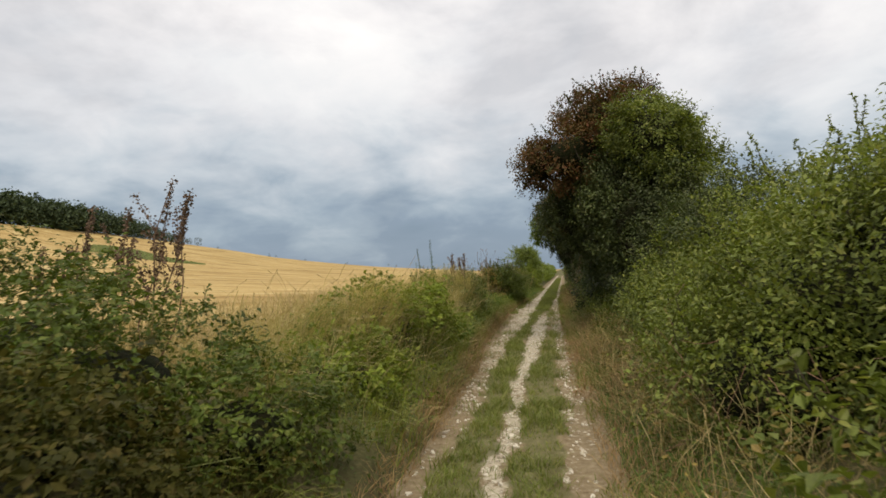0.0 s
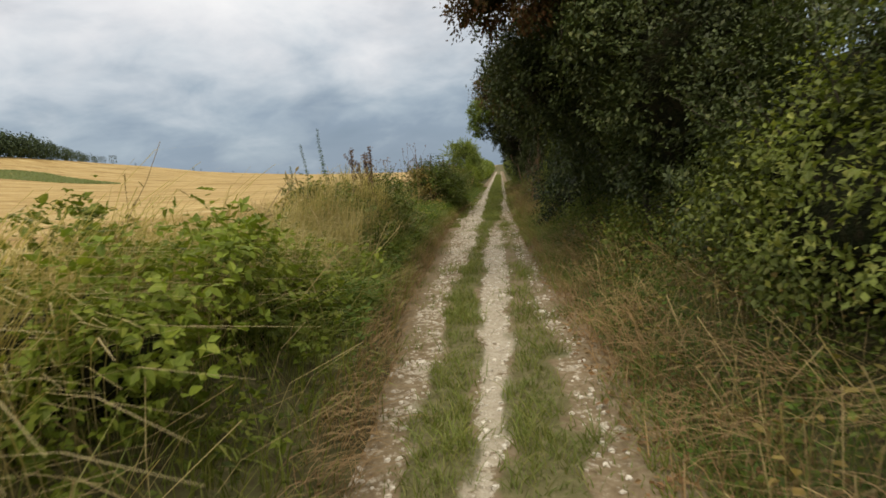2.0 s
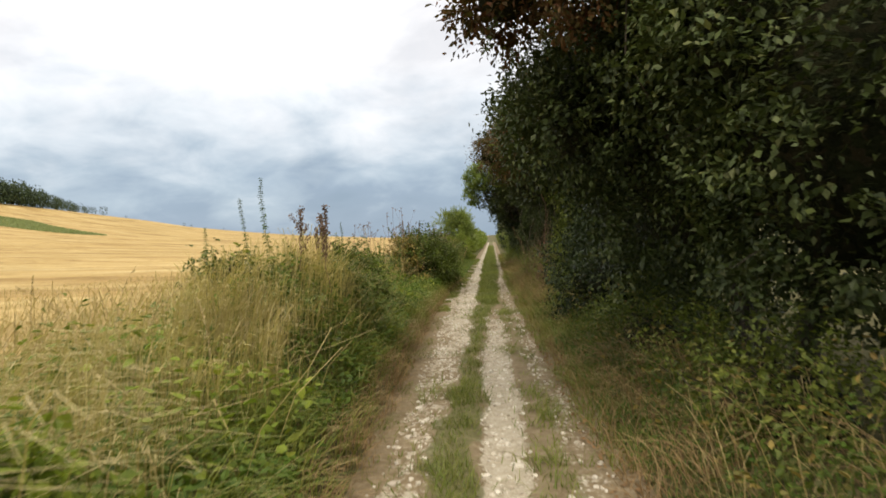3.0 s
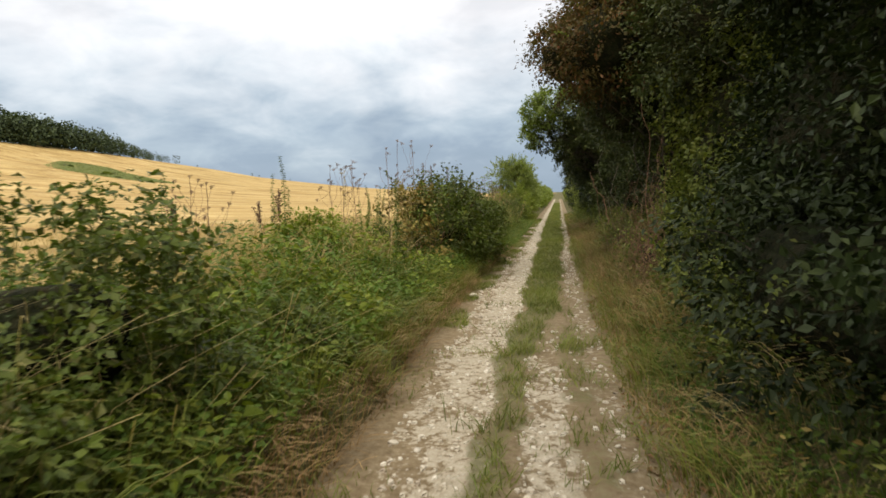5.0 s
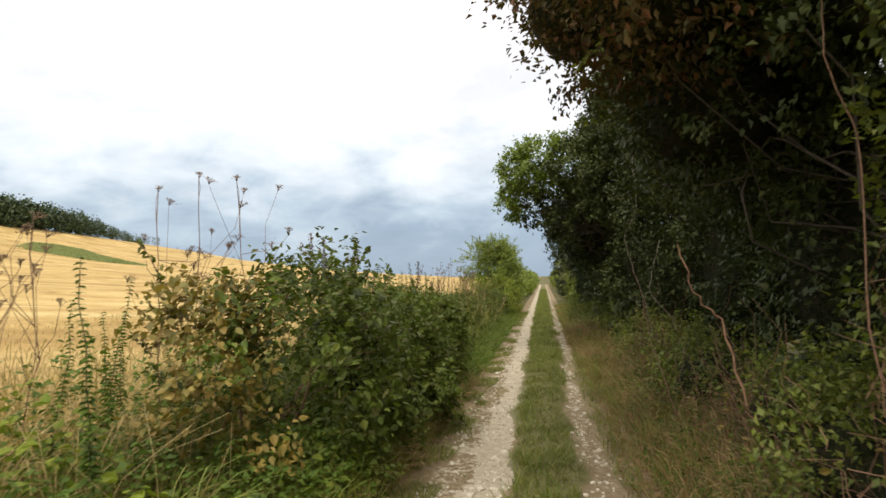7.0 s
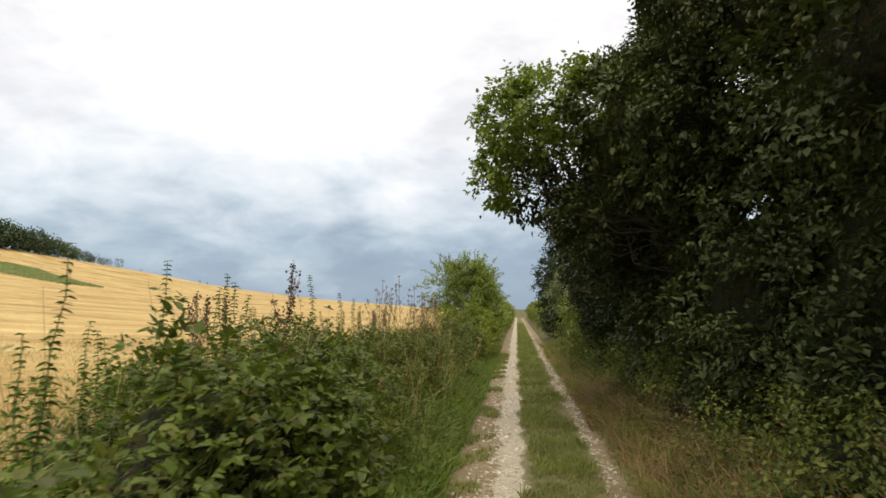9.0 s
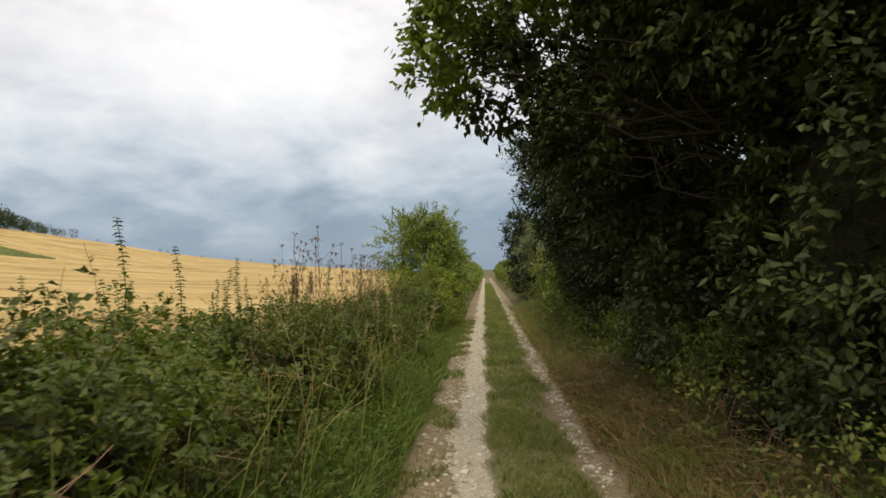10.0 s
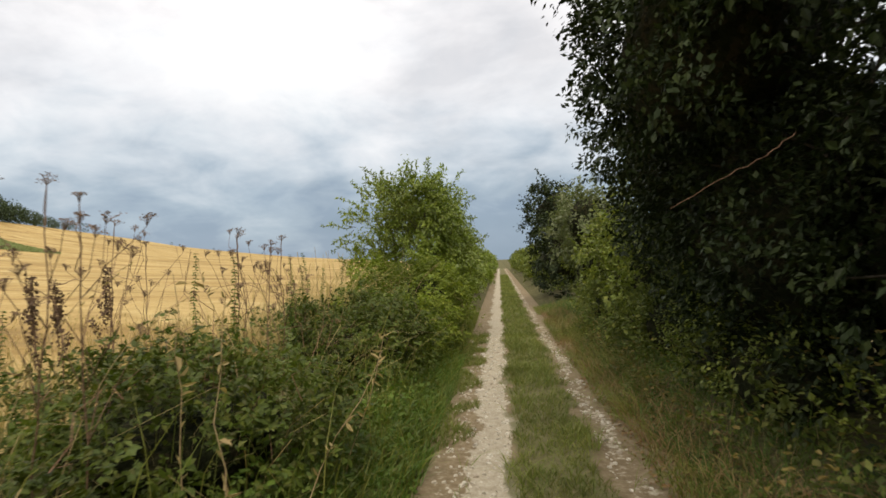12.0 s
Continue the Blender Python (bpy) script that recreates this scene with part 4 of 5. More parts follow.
BANK = "bramble bushes along the bank"
BRAMBLES = (
    # base, lobes, seed
    ((-1.6, 0.8), [(-1.5, 0.3, 0.65, 0.95, 1.2, 0.75), (-2.2, 1.6, 0.6, 1.0, 1.2, 0.75), (-1.0, 1.7, 0.5, 0.68, 1.1, 0.62), (-0.95, 0.7, 0.3, 0.5, 0.9, 0.4), (-0.8, 2.6, 0.22, 0.42, 1.0, 0.32)], "dense dark green bramble thicket spilling towards the track"),
    ((-2.0, 3.4), [(-1.7, 3.2, 0.65, 0.9, 1.1, 0.75), (-2.8, 3.7, 0.75, 0.9, 1.0, 0.85), (-1.0, 3.6, 0.45, 0.6, 0.9, 0.52)], "bramble thicket with mixed green leaves beside the field"),
    ((-1.5, 5.8), [(-1.25, 5.8, 0.38, 0.7, 0.9, 0.42), (-2.2, 6.0, 0.25, 0.6, 0.9, 0.35)], "low bramble mound threaded with dry grass"),
    ((-1.5, 8.6), [(-1.5, 8.1, 0.68, 0.8, 1.0, 0.65), (-1.3, 9.4, 0.52, 0.6, 0.8, 0.55), (-2.3, 8.8, 0.45, 0.8, 1.1, 0.5), (-1.9, 7.0, 0.4, 0.7, 0.8, 0.45)], "rounded bramble mound with fresh green leaves"),
    ((-1.9, 14.4), [(-1.6, 15.0, 0.95, 0.55, 0.7, 0.5), (-2.2, 14.0, 1.0, 0.5, 0.7, 0.5), (-1.5, 13.6, 0.8, 0.4, 0.5, 0.4)], "bramble hump topped with tall dead stalks"),
    ((-1.7, 16.5), [(-1.85, 16.5, 0.82, 0.62, 0.8, 0.72), (-1.5, 15.8, 0.5, 0.5, 0.6, 0.5)], "bramble bush with ripening leaves on the bank"),
    ((-3.2, 17.8), [(-3.1, 17.7, 0.55, 0.6, 0.8, 0.6)], "leafy bush at the field's edge"),
    ((-2.8, 21.4), [(-2.7, 21.5, 0.6, 0.75, 0.8, 0.7)], "bright green bramble clump at the field's edge"),
    ((-1.8, 26.2), [(-1.35, 25.8, 0.45, 0.6, 0.9, 0.5), (-1.6, 26.0, 0.68, 0.7, 1.2, 0.68), (-1.55, 28.3, 0.68, 0.75, 1.1, 0.72), (-1.9, 26.0, 0.88, 0.5, 0.55, 0.55)], "thick green bramble bush beside the track"),
    ((-1.9, 30.8), [(-2.0, 30.6, 0.6, 0.8, 1.5, 0.7), (-2.7, 31.4, 0.66, 0.85, 1.4, 0.74), (-1.7, 29.0, 0.5, 0.6, 0.9, 0.55), (-3.0, 29.8, 0.48, 0.85, 1.3, 0.62), (-2.5, 32.6, 0.62, 0.8, 1.0, 0.7), (-3.35, 31.6, 0.5, 0.75, 1.3, 0.62)], "long bramble bank with dense leaves"),
    ((-1.8, 34.2), [(-2.05, 34.0, 0.58, 0.75, 1.5, 0.66), (-3.1, 33.2, 0.52, 0.8, 1.4, 0.64), (-2.6, 34.6, 0.6, 0.8, 1.5, 0.66)], "bramble bank with nettles growing through"),
    ((-1.8, 37.6), [(-2.0, 37.4, 0.52, 0.75, 1.4, 0.6), (-2.6, 37.9, 0.5, 0.8, 1.4, 0.58)], "bramble bank tangled with dry stems"),
    ((-1.8, 40.8), [(-1.8, 40.8, 0.55, 0.75, 1.3, 0.65), (-2.4, 41.2, 0.5, 0.75, 1.3, 0.6)], "bramble bank below a tall bush"),
    ((-1.6, 43.4), [(-1.45, 43.6, 0.85, 0.65, 1.2, 0.85), (-2.2, 43.8, 0.8, 0.75, 1.2, 0.8), (-1.5, 42.2, 0.55, 0.6, 0.9, 0.65), (-2.3, 42.6, 0.5, 0.6, 0.8, 0.6)], "bramble bush leaning against a taller bush"),
    ((-2.3, 19.2), [(-2.2, 19.2, 0.35, 0.65, 0.7, 0.45)], "low bramble clump with bright leaves among dry grass"),
    ((-1.6, 17.9), [(-1.55, 17.9, 0.3, 0.5, 0.65, 0.38)], "small bramble clump on the grassy bank"),
    ((-1.9, 20.4), [(-1.9, 20.4, 0.25, 0.5, 0.5, 0.36)], "small bramble clump beside flattened grass"),
)
for i, (base, lobes, words) in enumerate(BRAMBLES):
    if i > 3 and i != 8:
        lobes = [(x, y, z - 0.1, rx, ry, rz * 0.86) for x, y, z, rx, ry, rz in lobes]
    shrub("bramble_bush", words, "bramble", base, [("foliage", LEAF_BRAMBLE_SHADED if i < 1 else LEAF_FRESH if "fresh" in words or "dry grass" in words or "bright" in words or "low bramble" in words or "taller bush" in words else LEAF_BRAMBLE, "", lobes)], 0.034 if i < 2 else 0.041, (950 if i < 2 else 1000 if i in (3, 8) else 880 if i in (9, 10, 11, 12, 13) else 700), 60 + i, ratio=0.62, trunks=3, trunk_r=0.012,
          twigs=(14, 0.3), group=BANK, bark=STALK_GREEN, limbs=3, low=0.5, plain=i not in (2, 3, 8), spread=0.075, trio=True, per=16, clump=0.30, thin=0.05, core=0.5, solid=0.3)
shrub("mixed_bush", "green bush with a patch of yellowed withered leaves", "bush", (-1.8, 24.3),
      [("foliage", LEAF_BRAMBLE, "", [(-1.45, 24.3, 0.8, 0.6, 0.9, 0.8), (-1.7, 25.0, 0.8, 0.6, 0.7, 0.8), (-1.95, 24.1, 0.65, 0.5, 0.6, 0.65)]),
       ("yellow_foliage", LEAF_YELLOW, "yellowed withered leaves", [(-2.0, 23.6, 1.0, 0.40, 0.36, 0.48), (-1.8, 23.5, 0.55, 0.28, 0.26, 0.34)])],
      0.05, 900, 80, ratio=0.65, trunks=3, trunk_r=0.015, twigs=(30, 0.4), group=BANK, bark=STALK_BROWN, limbs=3, core=0.0)


# -- single tall weeds
def ball_cluster(at, size, rng):
    """Small seed lumps: folded scales round the places."""
    n = len(at)
    return leaves(at, rng.normal(0, 1, (n, 3)), rng.normal(0, 1, (n, 3)), size * rng.uniform(0.7, 1.3, n), 0.9, rng)


def dock(x, y, height, seed, lean=0.0):
    """A dead dock stalk: a stem with a dense seed spike and side spikes."""
    rng = np.random.default_rng(seed)
    x -= lean * height
    root = thing("dock_stalk", x, y, float(land(x, y)) - 0.02, "tall dead brown dock stalk with seed spikes", "weed", "tall weeds on the bank")
    top = np.array([rng.uniform(-0.06, 0.06) + lean, rng.uniform(-0.12, 0.12), 1.0]) * height
    p = wander((0, 0, 0), top, rng, 9, 0.02)
    part("stem", bare_mesh("stem", *tube(p, 0.007, 0.003, 5), STALK_BROWN, True), root)
    for k in range(4):
        s = 0.52 + 0.11 * k
        a = p[0] + (top - p[0]) * s
        if k == 3:
            a, b = p[0] + top * 0.70, top
        else:
            b = a + np.array([rng.uniform(-1, 1) * 0.10, rng.uniform(-1, 1) * 0.10, 0.22]) * height * 0.9
        q = wander(a, b, rng, 5, 0.03)
        n = 190 if k == 3 else 70
        s = rng.uniform(0.1, 1, n)
        at = a + (b - a) * s[:, None] + rng.normal(0, 0.014, (n, 3))
        spike = tagged(part("seed_spike", bare_mesh("seed_spike", *ball_cluster(at, 0.018, rng), GRASS_BROWN_DARK), root), kind="stuff")
        part("stalk", bare_mesh("stalk", *tube(q, 0.003, 0.0015, 3), STALK_BROWN), spike)
    return root


def nettle(x, y, height, seed):
    """A nettle: a square stem with pairs of toothed leaves, smaller towards the tip."""
    rng = np.random.default_rng(seed)
    root = thing("nettle", x, y, float(land(x, y)) - 0.02, "upright green nettle with paired toothed leaves", "weed", "nettles on the bank")
    top = np.array([rng.uniform(-0.1, 0.1), rng.uniform(-0.1, 0.1), 1.0]) * height
    p = wander((0, 0, 0), top, rng, 8, 0.02)
    part("stem", bare_mesh("stem", *tube(p, 0.005, 0.002, 4), STALK_GREEN, True), root)
    k = int(height / 0.03)
    s = np.repeat(np.linspace(0.25, 1.0, k), 4)
    ang = np.tile(np.arange(4) * np.pi / 2, k) + np.repeat(np.arange(k) * np.pi / 4, 4) + rng.normal(0, 0.3, 4 * k)
    at = np.array([np.interp(s * 7, np.arange(8), p[:, i]) for i in range(3)]).T
    axis = np.stack([np.cos(ang), np.sin(ang), rng.uniform(-0.5, 0.1, 4 * k)], 1)
    size = 0.05 * (1.2 - 0.9 * s) * rng.uniform(0.7, 1.2, 4 * k) + 0.015
    part("foliage", bare_mesh("foliage", *leaves(at, axis, np.array([0, 0, 1.0]) + axis * 0.3, size, 0.5, rng), LEAF_NETTLE), root)
    return root


def hogweed(x, y, height, seed, spread=0.32):
    """A dry umbel plant: a ribbed stem, branches and flat seed heads."""
    rng = np.random.default_rng(seed)
    root = thing("hogweed_stalk", x, y, float(land(x, y)) - 0.02, "dry brown hogweed stalk with flat umbel seed heads", "weed", "tall weeds on the bank")
    top = np.array([rng.uniform(-0.06, 0.06), rng.uniform(-0.06, 0.06), 1.0]) * height
    p = wander((0, 0, 0), top, rng, 9, 0.015)
    part("stem", bare_mesh("stem", *tube(p, 0.0045, 0.0025, 5), STALK_BROWN, True), root)
    for k in range(9):
        a = p[3 + min(k // 2, 4)]
        ang = rng.uniform(0, 6.3)
        b = top if k == 8 else np.array([math.cos(ang) * spread * rng.uniform(0.5, 1), math.sin(ang) * spread * rng.uniform(0.5, 1), height * rng.uniform(0.62, 1.02)])
        branch = part("branch", bare_mesh("branch", *tube(wander(a, b, rng, 5, 0.05), 0.0028, 0.0015, 3), STALK_BROWN), root)
        rays, seeds = [], []
        wide, tip = rng.uniform(0.018, 0.042), rng.uniform(-0.3, 3.0, 2) * (0.3, 2.0)
        for j in range(12):
            g = rng.uniform(0, 6.3)
            rad = wide * rng.uniform(0.2, 1)
            e = b + np.array([math.cos(g) * rad + tip[0] * rad, math.sin(g) * rad, 0.045 - rad * 0.5 + math.cos(g - tip[1]) * rad * 0.5])
            rays.append(tube(np.array([b, (b + e) / 2 + (0, 0, 0.006), e]), 0.0014, 0.001, 3))
            seeds.append(e + rng.normal(0, 0.008, (5, 3)) * (1, 1, 0.4))
        tagged(part("umbel", bare_mesh("umbel", *gather(rays + [ball_cluster(np.concatenate(seeds), 0.007, rng)]), SEED_PINK), branch), kind="stuff")
    return root


def reed(x, y, height, seed, lean=(0.0, 0.0)):
    """A straw-coloured stalk with bracts, or a leaning grass culm."""
    rng = np.random.default_rng(seed)
    root = thing("straw_stalk", x, y, float(land(x, y)) - 0.02, "bare straw coloured dead stalk", "weed", "tall weeds on the bank")
    top = np.array([lean[0], lean[1], 1.0]) * height
    p = wander((0, 0, 0), top, rng, 8, 0.03)
    part("stem", bare_mesh("stem", *tube(p, 0.0038, 0.0018, 4), STALK_STRAW, True), root)
    n = 14
    s = rng.uniform(0.3, 1, n)
    at = np.array([np.interp(s * 7, np.arange(8), p[:, i]) for i in range(3)]).T
    tagged(part("dry_foliage", bare_mesh("dry_foliage", *leaves(at, rng.normal(0, 1, (n, 3)) + (0, 0, 0.4), rng.normal(0, 1, (n, 3)), rng.uniform(0.03, 0.08, n), 0.25, rng), GRASS_DRY), root), kind="stuff")
    return root


SEED_PINK = leaf_material("seed_pinkish_brown", [(0.16, 0.10, 0.075), (0.24, 0.155, 0.115), (0.30, 0.21, 0.15), (0.19, 0.12, 0.09)], 0.8, 0.15)
GRASS_BROWN_DARK = leaf_material("seed_brown", [(0.08, 0.05, 0.035), (0.14, 0.085, 0.055), (0.20, 0.13, 0.085), (0.11, 0.07, 0.05)], 0.8, 0.1)

rng = np.random.default_rng(5)
for i, (x, y, h) in enumerate(((-1.73, 4.0, 1.87), (-1.63, 4.0, 1.76), (-1.52, 4.0, 1.72), (-2.28, 4.0, 1.80), (-2.08, 4.0, 1.75), (-2.66, 4.0, 1.60), (-2.00, 4.0, 1.50), (-2.44, 4.0, 1.55), (-1.83, 4.0, 1.47),
                              (-1.50, 14.8, 0.98), (-1.65, 14.4, 0.9), (-1.30, 14.2, 1.15), (-1.80, 15.6, 1.0), (-2.33, 26.3, 1.70), (-2.04, 26.3, 1.62), (-1.90, 26.6, 1.56), (-1.95, 30.0, 1.50),
                              (-2.92, 30.5, 1.28), (-2.82, 30.5, 1.25), (-2.73, 30.8, 1.24), (-3.04, 37.6, 1.16), (-3.01, 37.8, 1.12), (-2.86, 38.0, 1.20), (-3.27, 19.5, 1.05), (-3.60, 22.0, 1.05), (-3.10, 21.5, 1.15))):
    dock(x, y, h - (0.28 if y < 5 else 0.0), 200 + i, 0.2 if y < 5 else 0.0)
for i, (x, y, h) in enumerate(((-2.23, 24.1, 1.90), (-1.94, 24.2, 1.92), (-2.21, 23.6, 1.75), (-2.65, 23.0, 1.50), (-2.66, 22.8, 1.37), (-2.95, 23.0, 1.45), (-2.16, 38.6, 1.40), (-2.27, 38.6, 1.44), (-1.98, 38.8, 1.38), (-1.98, 38.4, 1.34),
                              (-2.83, 38.5, 1.35), (-3.16, 38.5, 1.52), (-3.37, 20.3, 1.20), (-3.65, 20.5, 1.30), (-2.2, 36.0, 1.68), (-2.35, 36.2, 1.55), (-2.5, 35.8, 1.6), (-2.05, 36.3, 1.5), (-1.85, 36.3, 1.45), (-2.7, 36.6, 1.4), (-2.70, 41.0, 1.25))):
    hogweed(x, y, h, 240 + i)
made = [nettle(-2.3, 30.0, h, 260 + i) for i, h in enumerate((1.25, 1.4, 1.1, 1.3, 1.0))]
spots = [(-2.5 + rng.uniform(-0.6, 0.7), y) for y in np.concatenate([rng.uniform(28, 44, 38), rng.uniform(22.5, 28, 16), rng.uniform(12.5, 18, 8), rng.uniform(18, 23, 5)])]
for i, (x, y) in enumerate(spots):
    k = rng.uniform(0.75, 1.1)
    ob = copy_thing(made[i % 5], pose(x, y, float(land(x, y)) - 0.02, rng.uniform(-5, 5), rng.uniform(-5, 5), rng.uniform(0, 360)))
    ob.scale = (k, k, k)
for i, (x, y, k) in enumerate(((-2.44, 32.4, 1.12), (-2.62, 31.2, 0.92), (-2.78, 32.0, 0.92), (-2.2, 32.6, 0.98), (-2.35, 33.4, 0.95), (-2.9, 33.0, 0.9), (-2.5, 34.4, 0.95), (-2.05, 26.3, 0.95), (-2.2, 26.4, 0.9), (-1.9, 29.4, 0.95))):
    ob = copy_thing(made[(1, 3, 0)[i % 3]], pose(x, y, float(land(x, y)) - 0.02, rng.uniform(-4, 4), rng.uniform(-4, 4), rng.uniform(0, 360)))
    ob.scale = (k * 1.15, k * 1.15, k)
for i in range(26):
    y = rng.uniform(20, 42)
    reed(rng.uniform(-3.4, -1.7), y, rng.uniform(0.9, 1.45), 280 + i, (rng.uniform(-0.25, 0.25), rng.uniform(-0.25, 0.25)))
for i, (x, y, h, lx, ly) in enumerate(((-1.55, 36.5, 1.25, -0.05, 0.05), (-1.42, 36.5, 1.2, 0.05, 0.0), (-1.3, 36.9, 0.9, 0.5, 0.2), (-1.2, 37.6, 0.95, 0.3, -0.1), (-1.7, 37.6, 1.3, -0.3, 0.1), (-1.5, 9.3, 0.9, 0.9, -0.3), (-1.3, 8.6, 0.9, 0.8, 0.2), (-1.7, 8.4, 1.0, 0.7, -0.2))):
    reed(x, y, h, 310 + i, (lx, ly))


def culm(x, y, height, reach, turn, seed, r=0.0022):
    """A long arching grass culm with a thin nodding seed head."""
    rng = np.random.default_rng(seed)
    root = thing("grass_culm", x, y, float(land(x, y)) - 0.02, "long pale arching grass culm with a thin seed head", "grass", "arching grass culms on the bank")
    s = np.linspace(0, 1, 12)
    out = reach * s ** 1.7
    p = np.stack([np.cos(turn) * out, np.sin(turn) * out, height * (1.35 * s - 0.35 * s ** 3.0)], 1)
    part("stem", bare_mesh("stem", *tube(p, r, r * 0.5, 4), STALK_STRAW, True), root)
    n = 26
    at = p[8] + (p[11] - p[8]) * rng.random(n)[:, None]
    tagged(part("seed_head", bare_mesh("seed_head", *leaves(at, (p[11] - p[8]) + rng.normal(0, 0.05, (n, 3)), rng.normal(0, 1, (n, 3)), rng.uniform(0.012, 0.03, n), 0.25, rng, True), GRASS_DRY), root), kind="stuff")


for i in range(64):
    y = rng.uniform(4.8, 12.5) if i < 40 else rng.uniform(26, 44)
    culm(rng.uniform(-2.7, -1.35), y, rng.uniform(0.75, 1.25) * (1.0 if y > 20 else 0.85), rng.uniform(0.15, 0.6), rng.uniform(-1.0, 1.0) + (0 if rng.random() < 0.75 else 3.1), 400 + i)


# -- grass
def scatter(n, y0, y1, x_from, x_to, rng):
    y = rng.uniform(y0, y1, n)
    a, b = x_from(y), x_to(y)
    x = a + (b - a) * rng.random(n)
    return x, y


def lawn(name, label, x, y, height, width, lean, mat, rng, profile=(1.0, 0.8, 0.12), bend=0.6, z=None):
    z = land(x, y) - 0.01 if z is None else z
    at = np.stack([x, y, z], 1)
    n = len(x)
    h = height * rng.uniform(0.5, 1.25, n)
    ln = np.clip(rng.normal(0, lean, (n, 2)), -1.6 * lean, 1.6 * lean) + np.array([0.12, 0.0])
    me = bare_mesh(name, *blades(at, h, ln, width * rng.uniform(0.7, 1.3, n), rng, profile, bend), mat)
    return tagged(part(name, me), label, "grass", kind="stuff")


def tufts(label, count, y0, y1, x_from, x_to, height, reach, per, mat, rng, way=0.0, width=0.004):
    """Bunches of long grass whose blades arch over and lie the same way."""
    cx, cy = scatter(count, y0, y1, x_from, x_to, rng)
    n = count * per
    rep = np.repeat(np.arange(count), per)
    near = rng.normal(0, 0.07, (n, 2))
    x, y = cx[rep] + near[:, 0], cy[rep] + near[:, 1]
    turn = (way + rng.normal(0, 0.55, count))[rep] + rng.normal(0, 0.28, n)
    tall = height * (rng.uniform(0.7, 1.2, count)[rep]) * rng.uniform(0.6, 1.15, n)
    far = reach * (rng.uniform(0.5, 1.3, count)[rep]) * rng.uniform(0.5, 1.2, n)
    s = np.array([0.0, 0.3, 0.55, 0.78, 1.0])
    rise = 1.75 * s - 0.95 * s ** 2.2
    mid = np.zeros((n, 5, 3))
    mid[:, :, 0] = x[:, None] + np.cos(turn)[:, None] * far[:, None] * s ** 1.5
    mid[:, :, 1] = y[:, None] + np.sin(turn)[:, None] * far[:, None] * s ** 1.5
    mid[:, :, 2] = (land(x, y) - 0.01)[:, None] + tall[:, None] * rise
    side = np.stack([-np.sin(turn), np.cos(turn), 0 * turn], 1)[:, None] * (width * rng.uniform(0.6, 1.3, n))[:, None, None] * np.array([0.5, 0.5, 0.45, 0.5, 0.2])[None, :, None]
    v = np.stack([mid - side, mid + side], 2).reshape(-1, 3)
    f = (np.array([[0, 1, 3, 2]])[None] + 2 * np.arange(4)[None, :, None] + 10 * np.arange(n)[:, None, None]).reshape(-1, 4)
    return tagged(part("dry_grass", bare_mesh("dry_grass", v, f, mat)), label, "grass", kind="stuff")


rng = np.random.default_rng(7)
# turf in the middle of the track, and thin grass on the stony strips
x, y = scatter(170000, 0, 46, lambda y: left_edge(y), lambda y: right_edge(y), rng)
tuft = 0.5 * bumps(np.stack([x, y, 0 * x], 1), rng, 11, 3, 10) + 0.8 * bumps(np.stack([x, y, 0 * x], 1), rng, 15, 14, 45)
keep = (turf_cover(x, y) + np.where(y > 20, 0.42, 0.55) * tuft > rng.uniform(0.35, 1.0, len(x))) & (chalk_cover(x, y) < rng.uniform(0.35, 0.9, len(x)))
x, y, tuft = x[keep], y[keep], tuft[keep]
lawn("turf", "short green trodden grass along the middle of the track", x, y, 0.085 * np.clip(0.95 + 0.75 * tuft, 0.3, 2.2), 0.006, 0.8, GRASS_MID, rng, z=track_height(x, y))
# the same turf further along the track, thinner and coarser
far = np.random.default_rng(171)
x, y = scatter(60000, 46, 90, lambda y: left_edge(y), lambda y: right_edge(y), far)
keep = (turf_cover(x, y) + 0.2 > far.uniform(0.35, 1.0, len(x))) & (chalk_cover(x, y) < far.uniform(0.35, 0.9, len(x)))
lawn("verge_turf", "green turf between the wheel ruts farther along", x[keep], y[keep], 0.08, 0.011, 0.6, GRASS_MID, far, z=track_height(x[keep], y[keep]) - 0.004)
x, y = scatter(30000, 0, 50, lambda y: left_edge(y), lambda y: right_edge(y), rng)
keep = (bumps(np.stack([x, y, 0 * x], 1), rng, 9, 4, 12) > 0.42) & (chalk_cover(x, y) < 0.66)
lawn("thin_turf", "sparse short grass between the stones", x[keep], y[keep], 0.05, 0.006, 0.6, GRASS_MID, rng, z=track_height(x[keep], y[keep]))
x, y = scatter(20000, 20, 46, lambda y: left_edge(y) - 0.03, lambda y: left_edge(y) + 0.30, rng)
keep = bumps(np.stack([x, y, 0 * x], 1), rng, 9, 3, 12) > 2.2 * (x - left_edge(y)) - 0.25
lawn("thin_turf", "grass creeping from the bank over the track's edge", x[keep], y[keep], 0.08, 0.007, 0.7, GRASS_MID, rng, z=track_height(x[keep], y[keep]))
